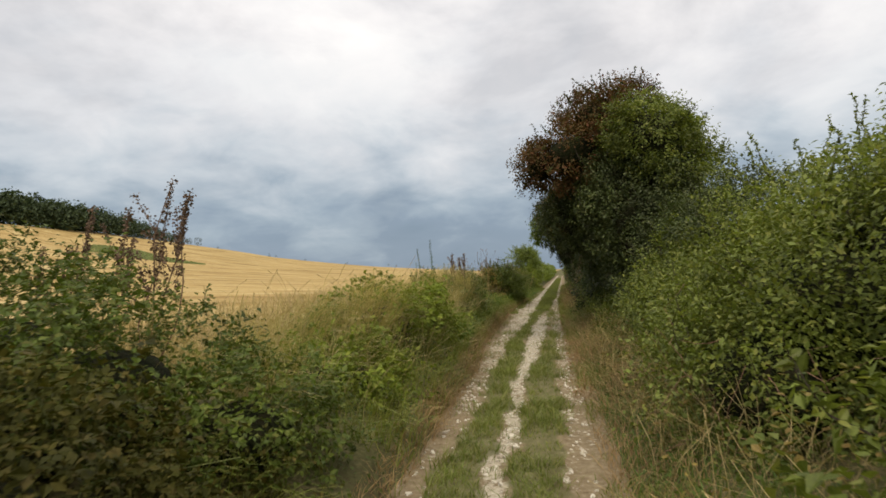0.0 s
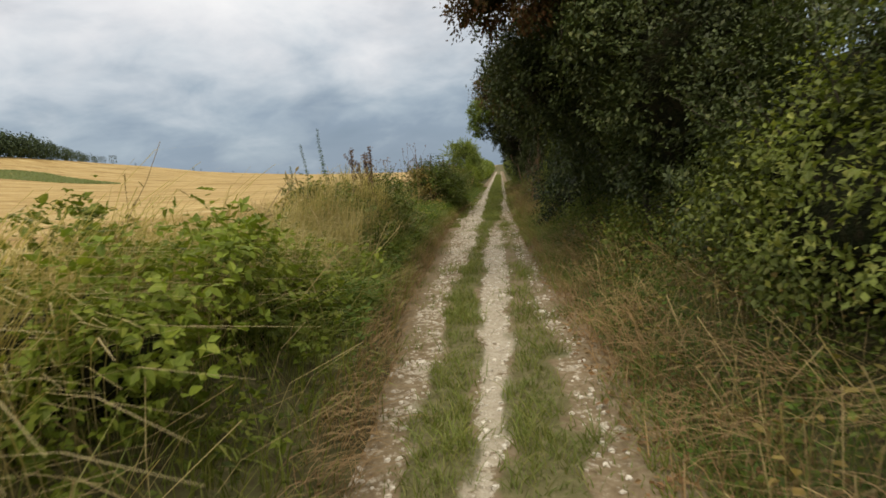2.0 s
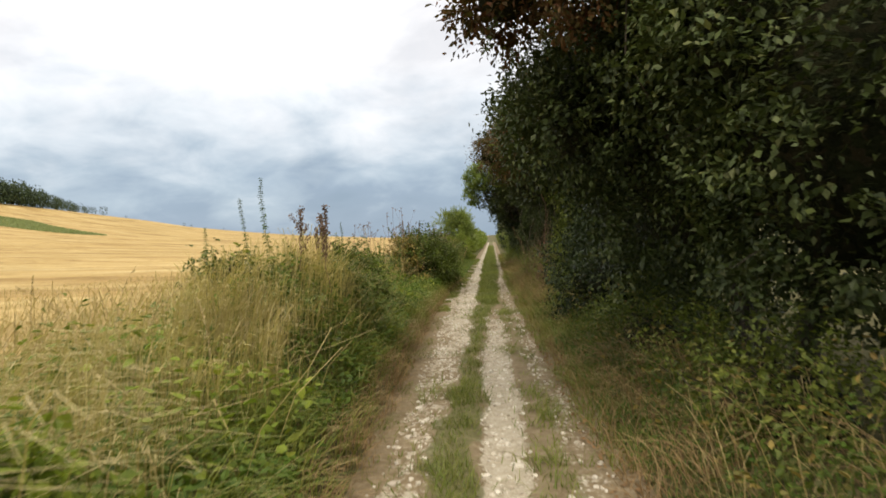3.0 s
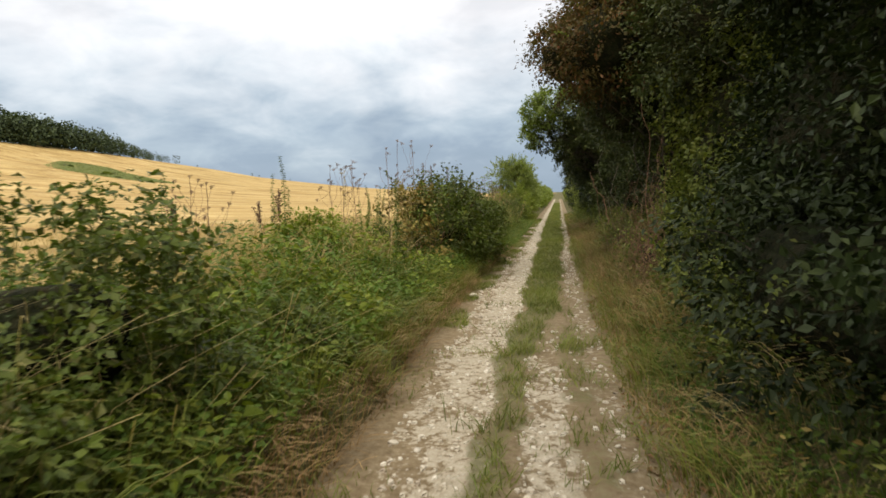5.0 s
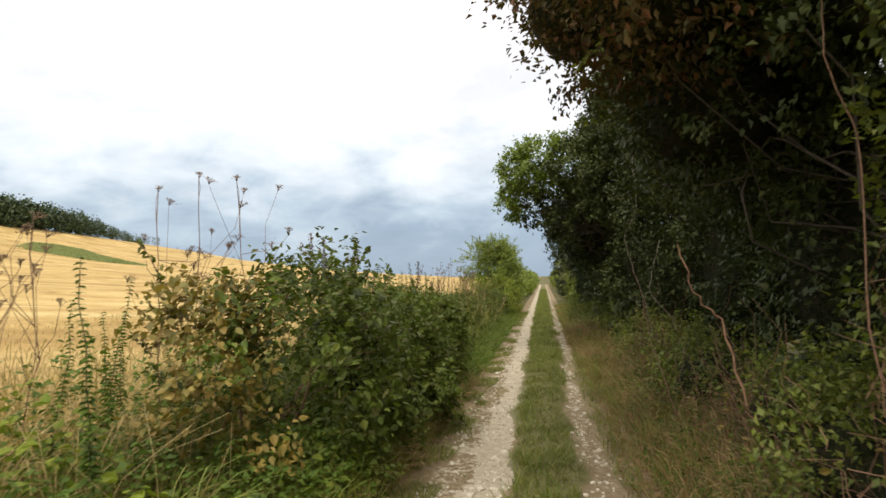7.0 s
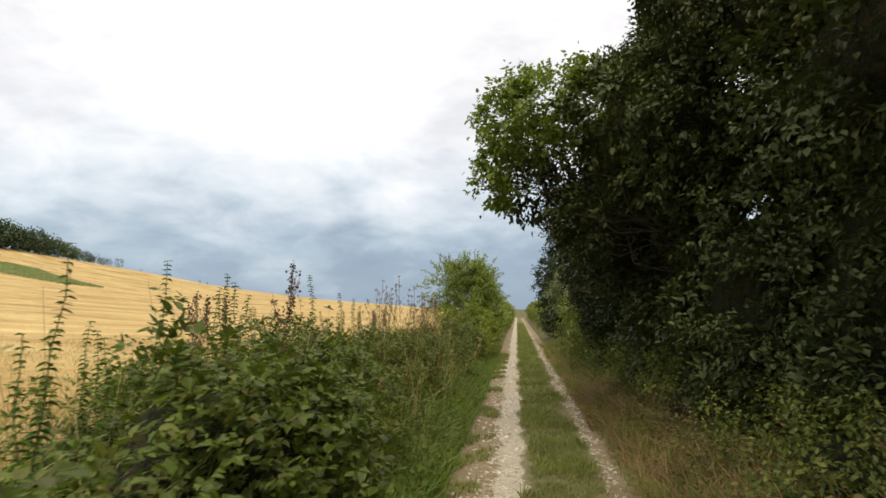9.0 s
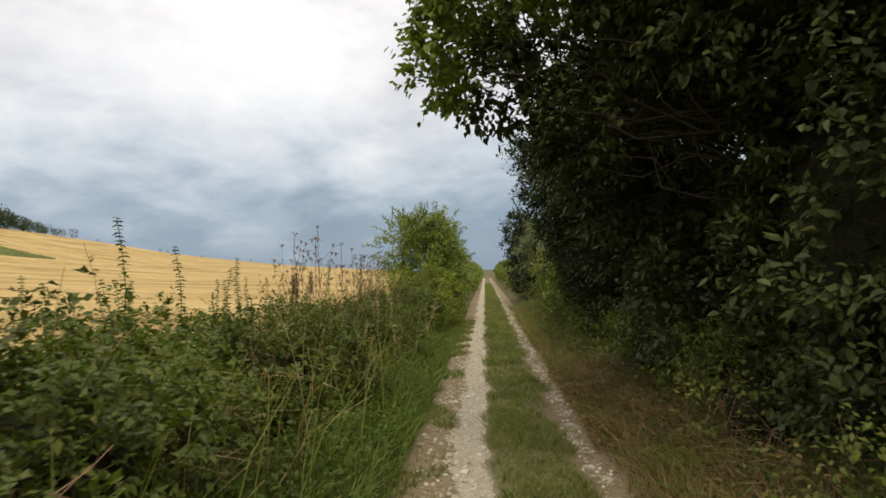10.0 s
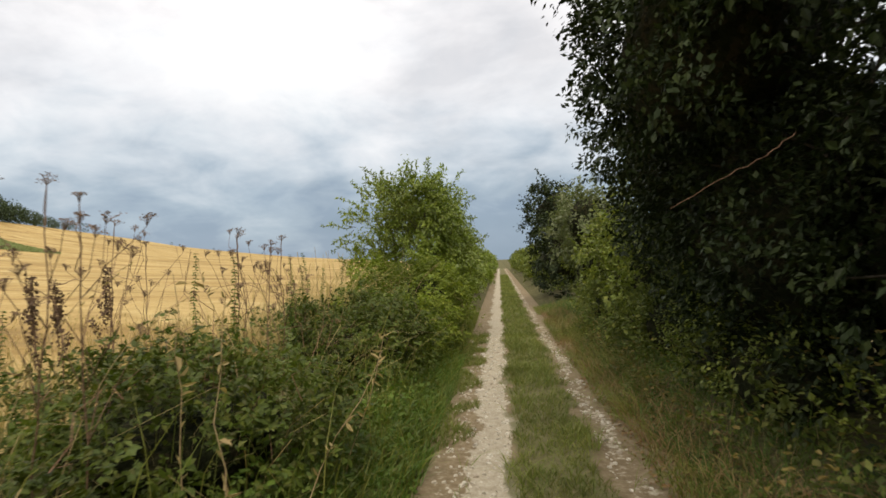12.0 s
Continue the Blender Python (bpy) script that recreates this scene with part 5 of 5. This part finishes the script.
# green verge grass
x, y = scatter(20000, 4.4, 50, lambda y: left_edge(y) - 0.02, lambda y: left_edge(y) - 0.75 - 0.5 * (y < 24), rng)
lawn("verge_grass", "lush green verge grass beside the track", x, y, 0.22, 0.008, 0.45, GRASS_GREEN, rng)
x, y = scatter(9000, 10, 27, lambda y: left_edge(y) - 0.1, lambda y: 0 * y - 2.6, rng)
lawn("verge_grass", "longer mixed grass on the bank", x, y, 0.26, 0.007, 0.6, GRASS_GREEN, rng)
x, y = scatter(23000, -1, 52, lambda y: right_edge(y) + 0.02, lambda y: right_edge(y) + 0.85, rng)
lawn("verge_grass", "verge grass below the hedge", x, y, 0.20, 0.006, 0.6, GRASS_LUSH, rng)
x, y = scatter(3000, 11, 52, lambda y: right_edge(y), lambda y: right_edge(y) + 0.85, rng)
lawn("dry_grass", "short dry grass below the hedge", x, y, 0.24, 0.005, 0.6, GRASS_DRY, rng)
x, y = scatter(17000, 27.5, 43, lambda y: left_edge(y) - 0.0, lambda y: left_edge(y) - 0.8, rng)
lawn("verge_grass", "bright green thick grass along the foot of the bank", x, y, 0.18, 0.008, 0.6, GRASS_LUSH, rng)
x, y = scatter(9000, 18, 27.5, lambda y: left_edge(y) - 0.02, lambda y: left_edge(y) - 0.9, rng)
lawn("verge_grass", "bright green grass and clover on the bank", x, y, 0.17, 0.009, 0.5, GRASS_GREEN, rng)
# dry and brown grass
x, y = scatter(14000, -1, 50, lambda y: right_edge(y) - 0.10, lambda y: right_edge(y) + 0.45, rng)
lawn("litter_grass", "brown withered grass and litter below the hedge", x, y, 0.20, 0.006, 0.9, GRASS_BROWN, rng)
x, y = scatter(5000, 2, 30, lambda y: left_edge(y) + 0.04, lambda y: left_edge(y) - 0.14, rng)
lawn("litter_grass", "brown withered grass on the cut bank edge", x, y, 0.11, 0.006, 0.9, GRASS_BROWN, rng)
x, y = scatter(10000, -2, 24, lambda y: 0 * y - 3.0, lambda y: 0 * y - 4.4, rng)
lawn("dry_grass", "tall pale dry grass along the field's edge", x, y, 0.72, 0.006, 0.35, GRASS_DRY, rng, (0.6, 0.7, 1.1))
x, y = scatter(8000, 24, 46, lambda y: 0 * y - 2.9, lambda y: 0 * y - 4.3, rng)
lawn("dry_grass", "tall pale dry grass along the field's edge", x, y, 0.62, 0.006, 0.35, GRASS_DRY, rng, (0.6, 0.7, 1.1))
x, y = scatter(1200, 4.2, 17, lambda y: left_edge(y) - 0.3, lambda y: 0 * y - 2.8, rng)
lawn("dry_grass", "pale dry grass leaning over the bank", x, y, 0.62, 0.005, 0.6, GRASS_DRY, rng, (0.6, 0.7, 1.1))
x, y = scatter(1000, 17, 46, lambda y: left_edge(y) - 0.4, lambda y: 0 * y - 2.8, rng)
lawn("dry_grass", "scattered dry grass among the brambles", x, y, 0.7, 0.004, 0.5, GRASS_DRY, rng, (0.6, 0.7, 1.1))
x, y = scatter(1500, 1, 12, lambda y: right_edge(y) + 0.1, lambda y: right_edge(y) + 1.0, rng)
lawn("dry_grass", "pale dry grass stalks below the hedge", x, y, 0.5, 0.004, 0.6, GRASS_DRY, rng, (0.6, 0.7, 1.1))
x, y = scatter(1300, 19.5, 24.6, lambda y: 0 * y - 1.95, lambda y: 0 * y - 3.3, rng)
lawn("dry_grass", "tall withered grass and weeds before the bush", x, y, 0.5, 0.005, 0.5, GRASS_DRY, rng, (0.8, 0.8, 1.0))
x, y = scatter(5000, 18.5, 23.5, lambda y: 0 * y - 1.5, lambda y: 0 * y - 3.2, rng)
lawn("litter_grass", "flattened grey brown grass litter on the bank", x, y, 0.16, 0.006, 1.0, GRASS_BROWN, rng)
x, y = scatter(5000, 19.5, 31.5, lambda y: right_edge(y) + 0.05, lambda y: right_edge(y) + 0.95, rng)
lawn("litter_grass", "brown dead grass and stems under the hedge", x, y, 0.34, 0.006, 0.7, GRASS_BROWN, rng)
x, y = scatter(2600, 31.0, 34.0, lambda y: right_edge(y) - 0.05, lambda y: right_edge(y) + 0.8, rng)
lawn("litter_grass", "patch of rusty dead grass beside the track", x, y, 0.24, 0.006, 0.8, GRASS_BROWN, rng)
# rank grass that grows through the bushes of the bank
x, y = scatter(1200, 27, 47, lambda y: left_edge(y) - 0.25, lambda y: 0 * y - 3.2, rng)
lawn("rank_grass", "tall thin green grass growing through the brambles", x, y, 0.85, 0.006, 0.3, GRASS_GREEN, rng)
x, y = scatter(1800, 4.5, 18, lambda y: left_edge(y) - 0.3, lambda y: 0 * y - 3.2, rng)
lawn("rank_grass", "tall thin green grass growing through the brambles", x, y, 0.62, 0.005, 0.4, GRASS_GREEN, rng)
x, y = scatter(500, 41, 45, lambda y: 0 * y - 2.4, lambda y: 0 * y - 3.2, rng)
lawn("dry_grass", "pale dry grass below the tall bush", x, y, 1.1, 0.006, 0.35, GRASS_DRY, rng, (0.6, 0.7, 1.1))
# straw coloured grass combed over the bank
tufts("long straw coloured grass arching over the bramble mound", 105, 3.4, 10.6, lambda y: left_edge(y) - 0.8, lambda y: 0 * y - 2.4, 0.78, 0.85, 16, GRASS_STRAW, rng, -0.3)
tufts("straw coloured grass falling over the top of the bramble mound", 75, 6.4, 9.9, lambda y: 0 * y - 1.15, lambda y: 0 * y - 2.1, 0.92, 0.95, 14, GRASS_STRAW, rng, -0.25)
tufts("thick pale dry grass on the hump", 190, 10.4, 16.0, lambda y: left_edge(y) - 0.55, lambda y: 0 * y - 2.9, 0.72, 0.4, 24, GRASS_STRAW, rng, -0.5)
tufts("green grass bent over the bank's edge", 120, 2.6, 24, lambda y: left_edge(y) - 0.08, lambda y: left_edge(y) - 0.8, 0.36, 0.35, 20, GRASS_GREEN, rng, 0.0, 0.006)
tufts("pale dry grass hanging over the foot of the hedge", 80, 1.5, 34, lambda y: right_edge(y) + 0.25, lambda y: right_edge(y) + 0.9, 0.45, 0.4, 14, GRASS_DRY, rng, 3.1)
tufts("withered orange brown grass beside the track", 70, 33.6, 37.0, lambda y: right_edge(y) + 0.05, lambda y: right_edge(y) + 0.7, 0.26, 0.3, 16, LITTER, rng, 3.1, 0.006)
tufts("withered brown grass at the foot of the hedge", 70, 6.5, 14.5, lambda y: right_edge(y) + 0.05, lambda y: right_edge(y) + 1.0, 0.4, 0.4, 16, GRASS_BROWN, rng, 3.1, 0.005)
tufts("green grass leaning out from the foot of the hedge", 260, 13.5, 46, lambda y: right_edge(y) - 0.1, lambda y: right_edge(y) + 0.45, 0.26, 0.25, 18, GRASS_GREEN, rng, 3.1, 0.006)
tufts("loose straw coloured stems lying over the brambles", 30, 26, 44, lambda y: left_edge(y) - 0.6, lambda y: 0 * y - 2.6, 1.0, 0.7, 8, GRASS_DRY, rng, -0.4)
tufts("brown withered grass hanging over the cut edge of the bank", 300, 5, 29, lambda y: left_edge(y) - 0.04, lambda y: left_edge(y) - 0.16, 0.15, 0.22, 14, GRASS_BROWN, rng, 0.0, 0.005)
# thin grass between the outer rut and the hedge
x, y = scatter(20000, 0, 52, lambda y: np.interp(y, RUT_Y, RUT_X) + 0.12, lambda y: right_edge(y) + 0.25, rng)
keep = bumps(np.stack([x, y, 0 * x], 1), rng, 9, 2, 8) > -0.35 + 0.5 * (y < 12)
lawn("edge_grass", "thin mixed grass between the rut and the hedge", x[keep], y[keep], 0.13, 0.006, 0.7, GRASS_MID, rng, z=np.where(x[keep] < right_edge(y[keep]), track_height(x[keep], y[keep]), land(x[keep], y[keep])) - 0.005)

# cut stubble near the track
x, y = scatter(17000, 0, 50, lambda y: 0 * y - 3.8, lambda y: 0 * y - 16, rng)
x = np.round(x / 0.16) * 0.16 + rng.normal(0, 0.02, len(x))
lawn("stubble", "short cut golden straw stubble in rows", x, y, 0.09, 0.012, 0.3, GRASS_DRY, rng, (1.0, 1.0, 0.9))


# -- low leafy herbs between the bushes
def herbs(name, label, x, y, top, size, mat, rng, plain=False):
    n = len(x)
    z = land(x, y) + top * rng.random(n) ** 0.7
    turn = rng.uniform(0, 6.3, n)
    axis = np.stack([np.cos(turn), np.sin(turn), rng.normal(0, 0.35, n)], 1)
    face = np.array([0, 0, 1.0]) + rng.normal(0, 0.35, (n, 3))
    me = bare_mesh(name, *leaves(np.stack([x, y, z], 1), axis, face, size * rng.uniform(0.6, 1.4, n), 0.6, rng, plain), mat)
    return tagged(part(name, me), label, "herbs", kind="stuff")


rng = np.random.default_rng(17)
x, y = scatter(40000, 9.5, 29, lambda y: left_edge(y) - 0.12, lambda y: 0 * y - 3.0, rng)
w = np.clip(0.5 + 0.45 * bumps(np.stack([x * 1.5, y, 0 * x], 1), rng) + 0.4 * bumps(np.stack([x, y, 0 * x], 1), rng, 9, 5, 14), 0.1, 1.4)
herbs("herbs", "low green herbs and nettles covering the bank", x, y, (0.16 + 0.26 * np.clip(left_edge(y) - x, 0, 1.5)) * w + 0.10, 0.052, LEAF_NETTLE, rng, True)
x, y = scatter(9000, 10, 28, lambda y: left_edge(y) - 0.15, lambda y: 0 * y - 2.8, rng)
w = np.clip(0.3 + 0.8 * bumps(np.stack([x, y, 0 * x], 1), rng, 9, 2, 7), 0.0, 1.3)
herbs("herbs", "fresh yellow green weeds in patches on the bank", x, y, (0.2 + 0.28 * np.clip(left_edge(y) - x, 0, 1.5)) * w + 0.12, 0.07, LEAF_FRESH, rng)
x, y = scatter(9000, 1.0, 46, lambda y: left_edge(y) - 0.05, lambda y: left_edge(y) - 0.7, rng)
herbs("herbs", "small green herbs at the foot of the bank", x, y, 0.10 + 0.35 * np.clip(left_edge(y) - x, 0, 0.7), 0.042, LEAF_BRAMBLE, rng, True)
x, y = scatter(11000, 23, 46, lambda y: left_edge(y) - 0.02, lambda y: left_edge(y) - 0.75, rng)
herbs("herbs", "fresh green nettles and docks along the verge", x, y, 0.06 + 0.4 * np.clip(left_edge(y) - x, 0, 0.7), 0.05, LEAF_NETTLE, rng, True)
x, y = scatter(26000, 0, 46, lambda y: right_edge(y) + 0.12, lambda y: right_edge(y) + 1.15, rng)
w = np.clip(0.6 + 0.5 * bumps(np.stack([x * 1.5, y, 0 * x], 1), rng), 0.2, 1.2)
herbs("herbs", "mixed green herbs and ivy under the hedge", x, y, (0.08 + 0.75 * np.clip(x - right_edge(y) - 0.1, 0, 1.0)) * w + 0.05, 0.042, LEAF_BRAMBLE, rng, True)
x, y = scatter(9000, 8, 34, lambda y: right_edge(y) + 0.0, lambda y: right_edge(y) + 0.85, rng)
herbs("herbs", "light green herbs along the foot of the hedge", x, y, 0.08 + 0.45 * np.clip(x - right_edge(y), 0, 1.0), 0.036, LEAF_NETTLE, rng, True)
x, y = scatter(4500, 0, 46, lambda y: right_edge(y) + 0.2, lambda y: right_edge(y) + 1.1, rng)
herbs("withered_herbs", "withered orange brown leaves under the hedge", x, y, 0.1 + 0.6 * np.clip(x - right_edge(y), 0, 1.0), 0.045, LEAF_YELLOW, rng)


x, y = scatter(14000, 7, 46, lambda y: right_edge(y) - 0.20, lambda y: right_edge(y) + 0.5, rng)
herbs("leaf_litter", "rusty brown fallen leaves below the hedge", x, y, 0.03 + 0.0 * x, 0.035, LITTER, rng, True)


x, y = scatter(5200, 33.4, 37.2, lambda y: right_edge(y) - 0.2, lambda y: right_edge(y) + 0.7, rng)
herbs("leaf_litter", "drift of orange brown fallen leaves beside the track", x, y, 0.07 + 0.0 * x, 0.048, LITTER, rng, True)


def vine(points, r, mat, label):
    p = np.array(points, float)
    s = np.linspace(0, len(p) - 1, 4 * len(p))
    q = np.stack([np.interp(s, np.arange(len(p)), p[:, i]) for i in range(3)], 1)
    q[1:-1] += np.random.default_rng(int(abs(p[0, 1]) * 100)).normal(0, 0.005, (len(q) - 2, 3))
    o = p[0] - (0, 0, 0.02)
    root = thing("vine", *o, label, "vine", "vine stems in the hedge")
    part("stem", bare_mesh("stem", *moved(tube(q, r, r * 0.6, 6), o), mat, True), root)


for a, r in ((((1.5, 28.0, 0.3), (1.4, 28.0, 1.05), (1.25, 28.0, 1.5), (1.14, 28.0, 1.96), (1.22, 28.0, 2.1), (1.31, 28.0, 2.3), (1.28, 28.0, 2.9), (1.34, 28.1, 3.5)), 0.0035),
             (((1.75, 28.0, 0.55), (1.7, 28.0, 0.91), (1.5, 28.0, 1.15), (1.42, 28.0, 1.27), (1.46, 28.0, 1.52), (1.6, 28.2, 1.9)), 0.006),
             (((1.6, 22.6, 0.3), (1.45, 22.8, 1.2), (1.56, 23.0, 2.04), (1.44, 23.0, 2.38), (1.5, 23.2, 2.9)), 0.005),
             (((1.0, 22.9, 0.9), (0.94, 23.0, 1.26), (0.82, 23.0, 1.4), (0.76, 23.0, 1.62)), 0.006),
             (((1.2, 25.4, 0.3), (1.05, 25.7, 0.9), (1.02, 25.9, 1.3), (0.96, 26.0, 1.6)), 0.0045),
             (((1.25, 37.4, 2.0), (0.97, 37.0, 1.85), (0.77, 37.0, 1.75), (0.51, 37.0, 1.61)), 0.003)):
    vine(a, r, BARK_PALE if 26.8 < a[0][1] < 30 else STALK_VINE, "bare vine stem climbing the hedge")


def tangle(x, y, z, rx, ry, rz, n, seed):
    rng = np.random.default_rng(seed)
    pieces = []
    for _ in range(n):
        a = np.array([x, y, z]) + rng.normal(0, 0.5, 3) * (rx, ry, rz)
        b = a + rng.normal(0, 1, 3) * (0.12, 0.25, 0.3)
        a[2], b[2] = max(a[2], float(land(a[0], a[1]))), max(b[2], float(land(b[0], b[1])) + 0.02)
        pieces.append(tube(wander(a, b, rng, 5, 0.12), 0.0024, 0.0012, 3))
    tagged(part("dead_tangle", bare_mesh("dead_tangle", *gather(pieces), STALK_VINE)), "tangle of dead reddish brown climbing stems", "vine", kind="stuff")


tangle(1.34, 21.8, 0.7, 0.24, 1.0, 0.5, 260, 61)
tangle(1.45, 24.6, 0.5, 0.24, 0.9, 0.4, 170, 67)
tangle(1.46, 27.8, 0.5, 0.3, 0.9, 0.45, 220, 62)
tangle(1.35, 32.0, 0.35, 0.35, 1.4, 0.25, 60, 63)
tangle(1.9, 5.0, 0.5, 0.5, 1.6, 0.5, 60, 64)
for i, y in enumerate((30.5, 34.0, 37.5, 41.0)):
    tangle(-1.9, y, 0.8, 0.7, 1.5, 0.25, 60, 70 + i)


# -- distance
def far_wood(name, label, spots, rng):
    pieces = []
    for x, y, h in spots:
        z = float(land(x, y))
        n = int(110 + h * 7)
        d = unit(rng.normal(0, 1, (n, 3)))
        r = np.array([h * 0.42, h * 0.42, h * 0.48])
        at = np.array([x, y, z + h * 0.5]) + d * r * (rng.uniform(0.75, 1.05, n) * (1 + 0.2 * bumps(d * 2, rng)))[:, None]
        pieces.append(leaves(at, rng.normal(0, 1, (n, 3)), d + (0, 0, 0.4) + rng.normal(0, 0.4, (n, 3)), h * 0.105 * rng.uniform(0.6, 1.2, n), 0.8, rng, True))
    return tagged(part(name, bare_mesh(name, *gather(pieces), LEAF_FAR_HAZY)), label, "woodland", kind="stuff")


rng = np.random.default_rng(9)
spots = []
for az in np.arange(34.2, 62, 0.38):
    for row in range(3):
        d = 396 + row * 9 + rng.uniform(-4, 4)
        a = radians(az + rng.uniform(-0.3, 0.3))
        grow = np.interp(az, (34, 36, 38, 40, 43, 47, 75), (3.5, 6.5, 11.0, 13.5, 16.0, 17.5, 20.0))
        spots.append((-math.sin(a) * d, 15 + math.cos(a) * d, grow * rng.uniform(0.8, 1.1)))
far_wood("woodland", "dark green wood along the far ridge", spots, rng)
for az, h in ((33.9, 4.0), (33.2, 5.2), (31.6, 1.6), (27.2, 2.0), (26.6, 1.6), (24.0, 1.5), (20.2, 1.5), (12.0, 1.6)):
    a = radians(az)
    far_wood("far_bush", "small dark bush on the far skyline", [(-math.sin(a) * 394, 15 + math.cos(a) * 394, h)], rng)


# -- a patch of green left standing in the stubble
PATCH = leaf_material("weedy_patch", [(0.15, 0.21, 0.085), (0.20, 0.25, 0.11), (0.26, 0.28, 0.13), (0.17, 0.20, 0.08)], 0.7)


def green_patch():
    rng = np.random.default_rng(21)
    n = 9000
    s, w = rng.random(n), rng.uniform(-1, 1, n)
    x = -205 + 82 * s + w * 4.0
    y = 252 - 58 * s ** 0.8 + w * 14 * (np.clip(s * 5, 0, 1) * (1 - s) ** 0.6 + 0.05)
    at = np.stack([x, y, land(x, y)], 1)
    me = bare_mesh("green_patch", *blades(at, rng.uniform(0.15, 0.45, n), rng.normal(0, 0.3, (n, 2)), rng.uniform(0.4, 0.9, n), rng), PATCH)
    tagged(part("green_patch", me), "green weedy patch left standing in the stubble", "crop", kind="stuff")


green_patch()


# -- loose stones
def pebble(seed):
    rng = np.random.default_rng(seed)
    bm = bmesh.new()
    bmesh.ops.create_icosphere(bm, subdivisions=1, radius=1.0)
    for v in bm.verts:
        v.co *= rng.uniform(0.72, 1.1)
        v.co.z *= 0.55
    me = bpy.data.meshes.new("stone")
    bm.to_mesh(me)
    bm.free()
    me.materials.append(STONE)
    return me


rng = np.random.default_rng(13)
shapes = [pebble(400 + i) for i in range(8)]
x, y = scatter(14000, 1.5, 46, lambda y: left_edge(y) + 0.02, lambda y: right_edge(y) - 0.02, rng)
keep = ((chalk_cover(x, y) + 0.05) * rng.uniform(0.3, 1.3, len(x)) > 0.26) & (turf_cover(x, y) < 0.5)
x, y = x[keep], y[keep]
for i in range(280):
    k = rng.uniform(0.015, 0.044)
    ob = part("stone", shapes[i % 8], track)
    ob.matrix_basis = pose(x[i], y[i], float(track_height(x[i], y[i])) + k * 0.2, rng.uniform(-15, 15), rng.uniform(-15, 15), rng.uniform(0, 360)) @ Matrix.Diagonal((k, k * rng.uniform(0.6, 1), k, 1))
ob = part("stone", shapes[2], track)
ob.matrix_basis = pose(-0.80, 22.3, 0.03, 10, 0, 40) @ Matrix.Diagonal((0.07, 0.05, 0.06, 1))
pieces = []
for px, py in zip(x[280:5600], y[280:5600]):
    k = rng.uniform(0.007, 0.024)
    v = np.array([[1, 0, 0], [0, 1, 0], [-1, 0, 0], [0, -1, 0], [0.5, 0.5, 0.7], [-0.5, 0.5, 0.7], [-0.5, -0.5, 0.7], [0.5, -0.5, 0.7]]) * rng.uniform(0.7, 1.2, (8, 3)) * k
    a = rng.uniform(0, 6.3)
    v = np.stack([v[:, 0] * math.cos(a) - v[:, 1] * math.sin(a), v[:, 0] * math.sin(a) + v[:, 1] * math.cos(a), v[:, 2]], 1) + (px, py, float(track_height(px, py)) + 0.003)
    pieces.append((v, np.array([[4, 5, 6, 7], [0, 1, 5, 4], [1, 2, 6, 5], [2, 3, 7, 6], [3, 0, 4, 7]])))
tagged(part("small_stones", bare_mesh("small_stones", *gather(pieces), STONE), track), "small loose chalk stones", kind="stuff")
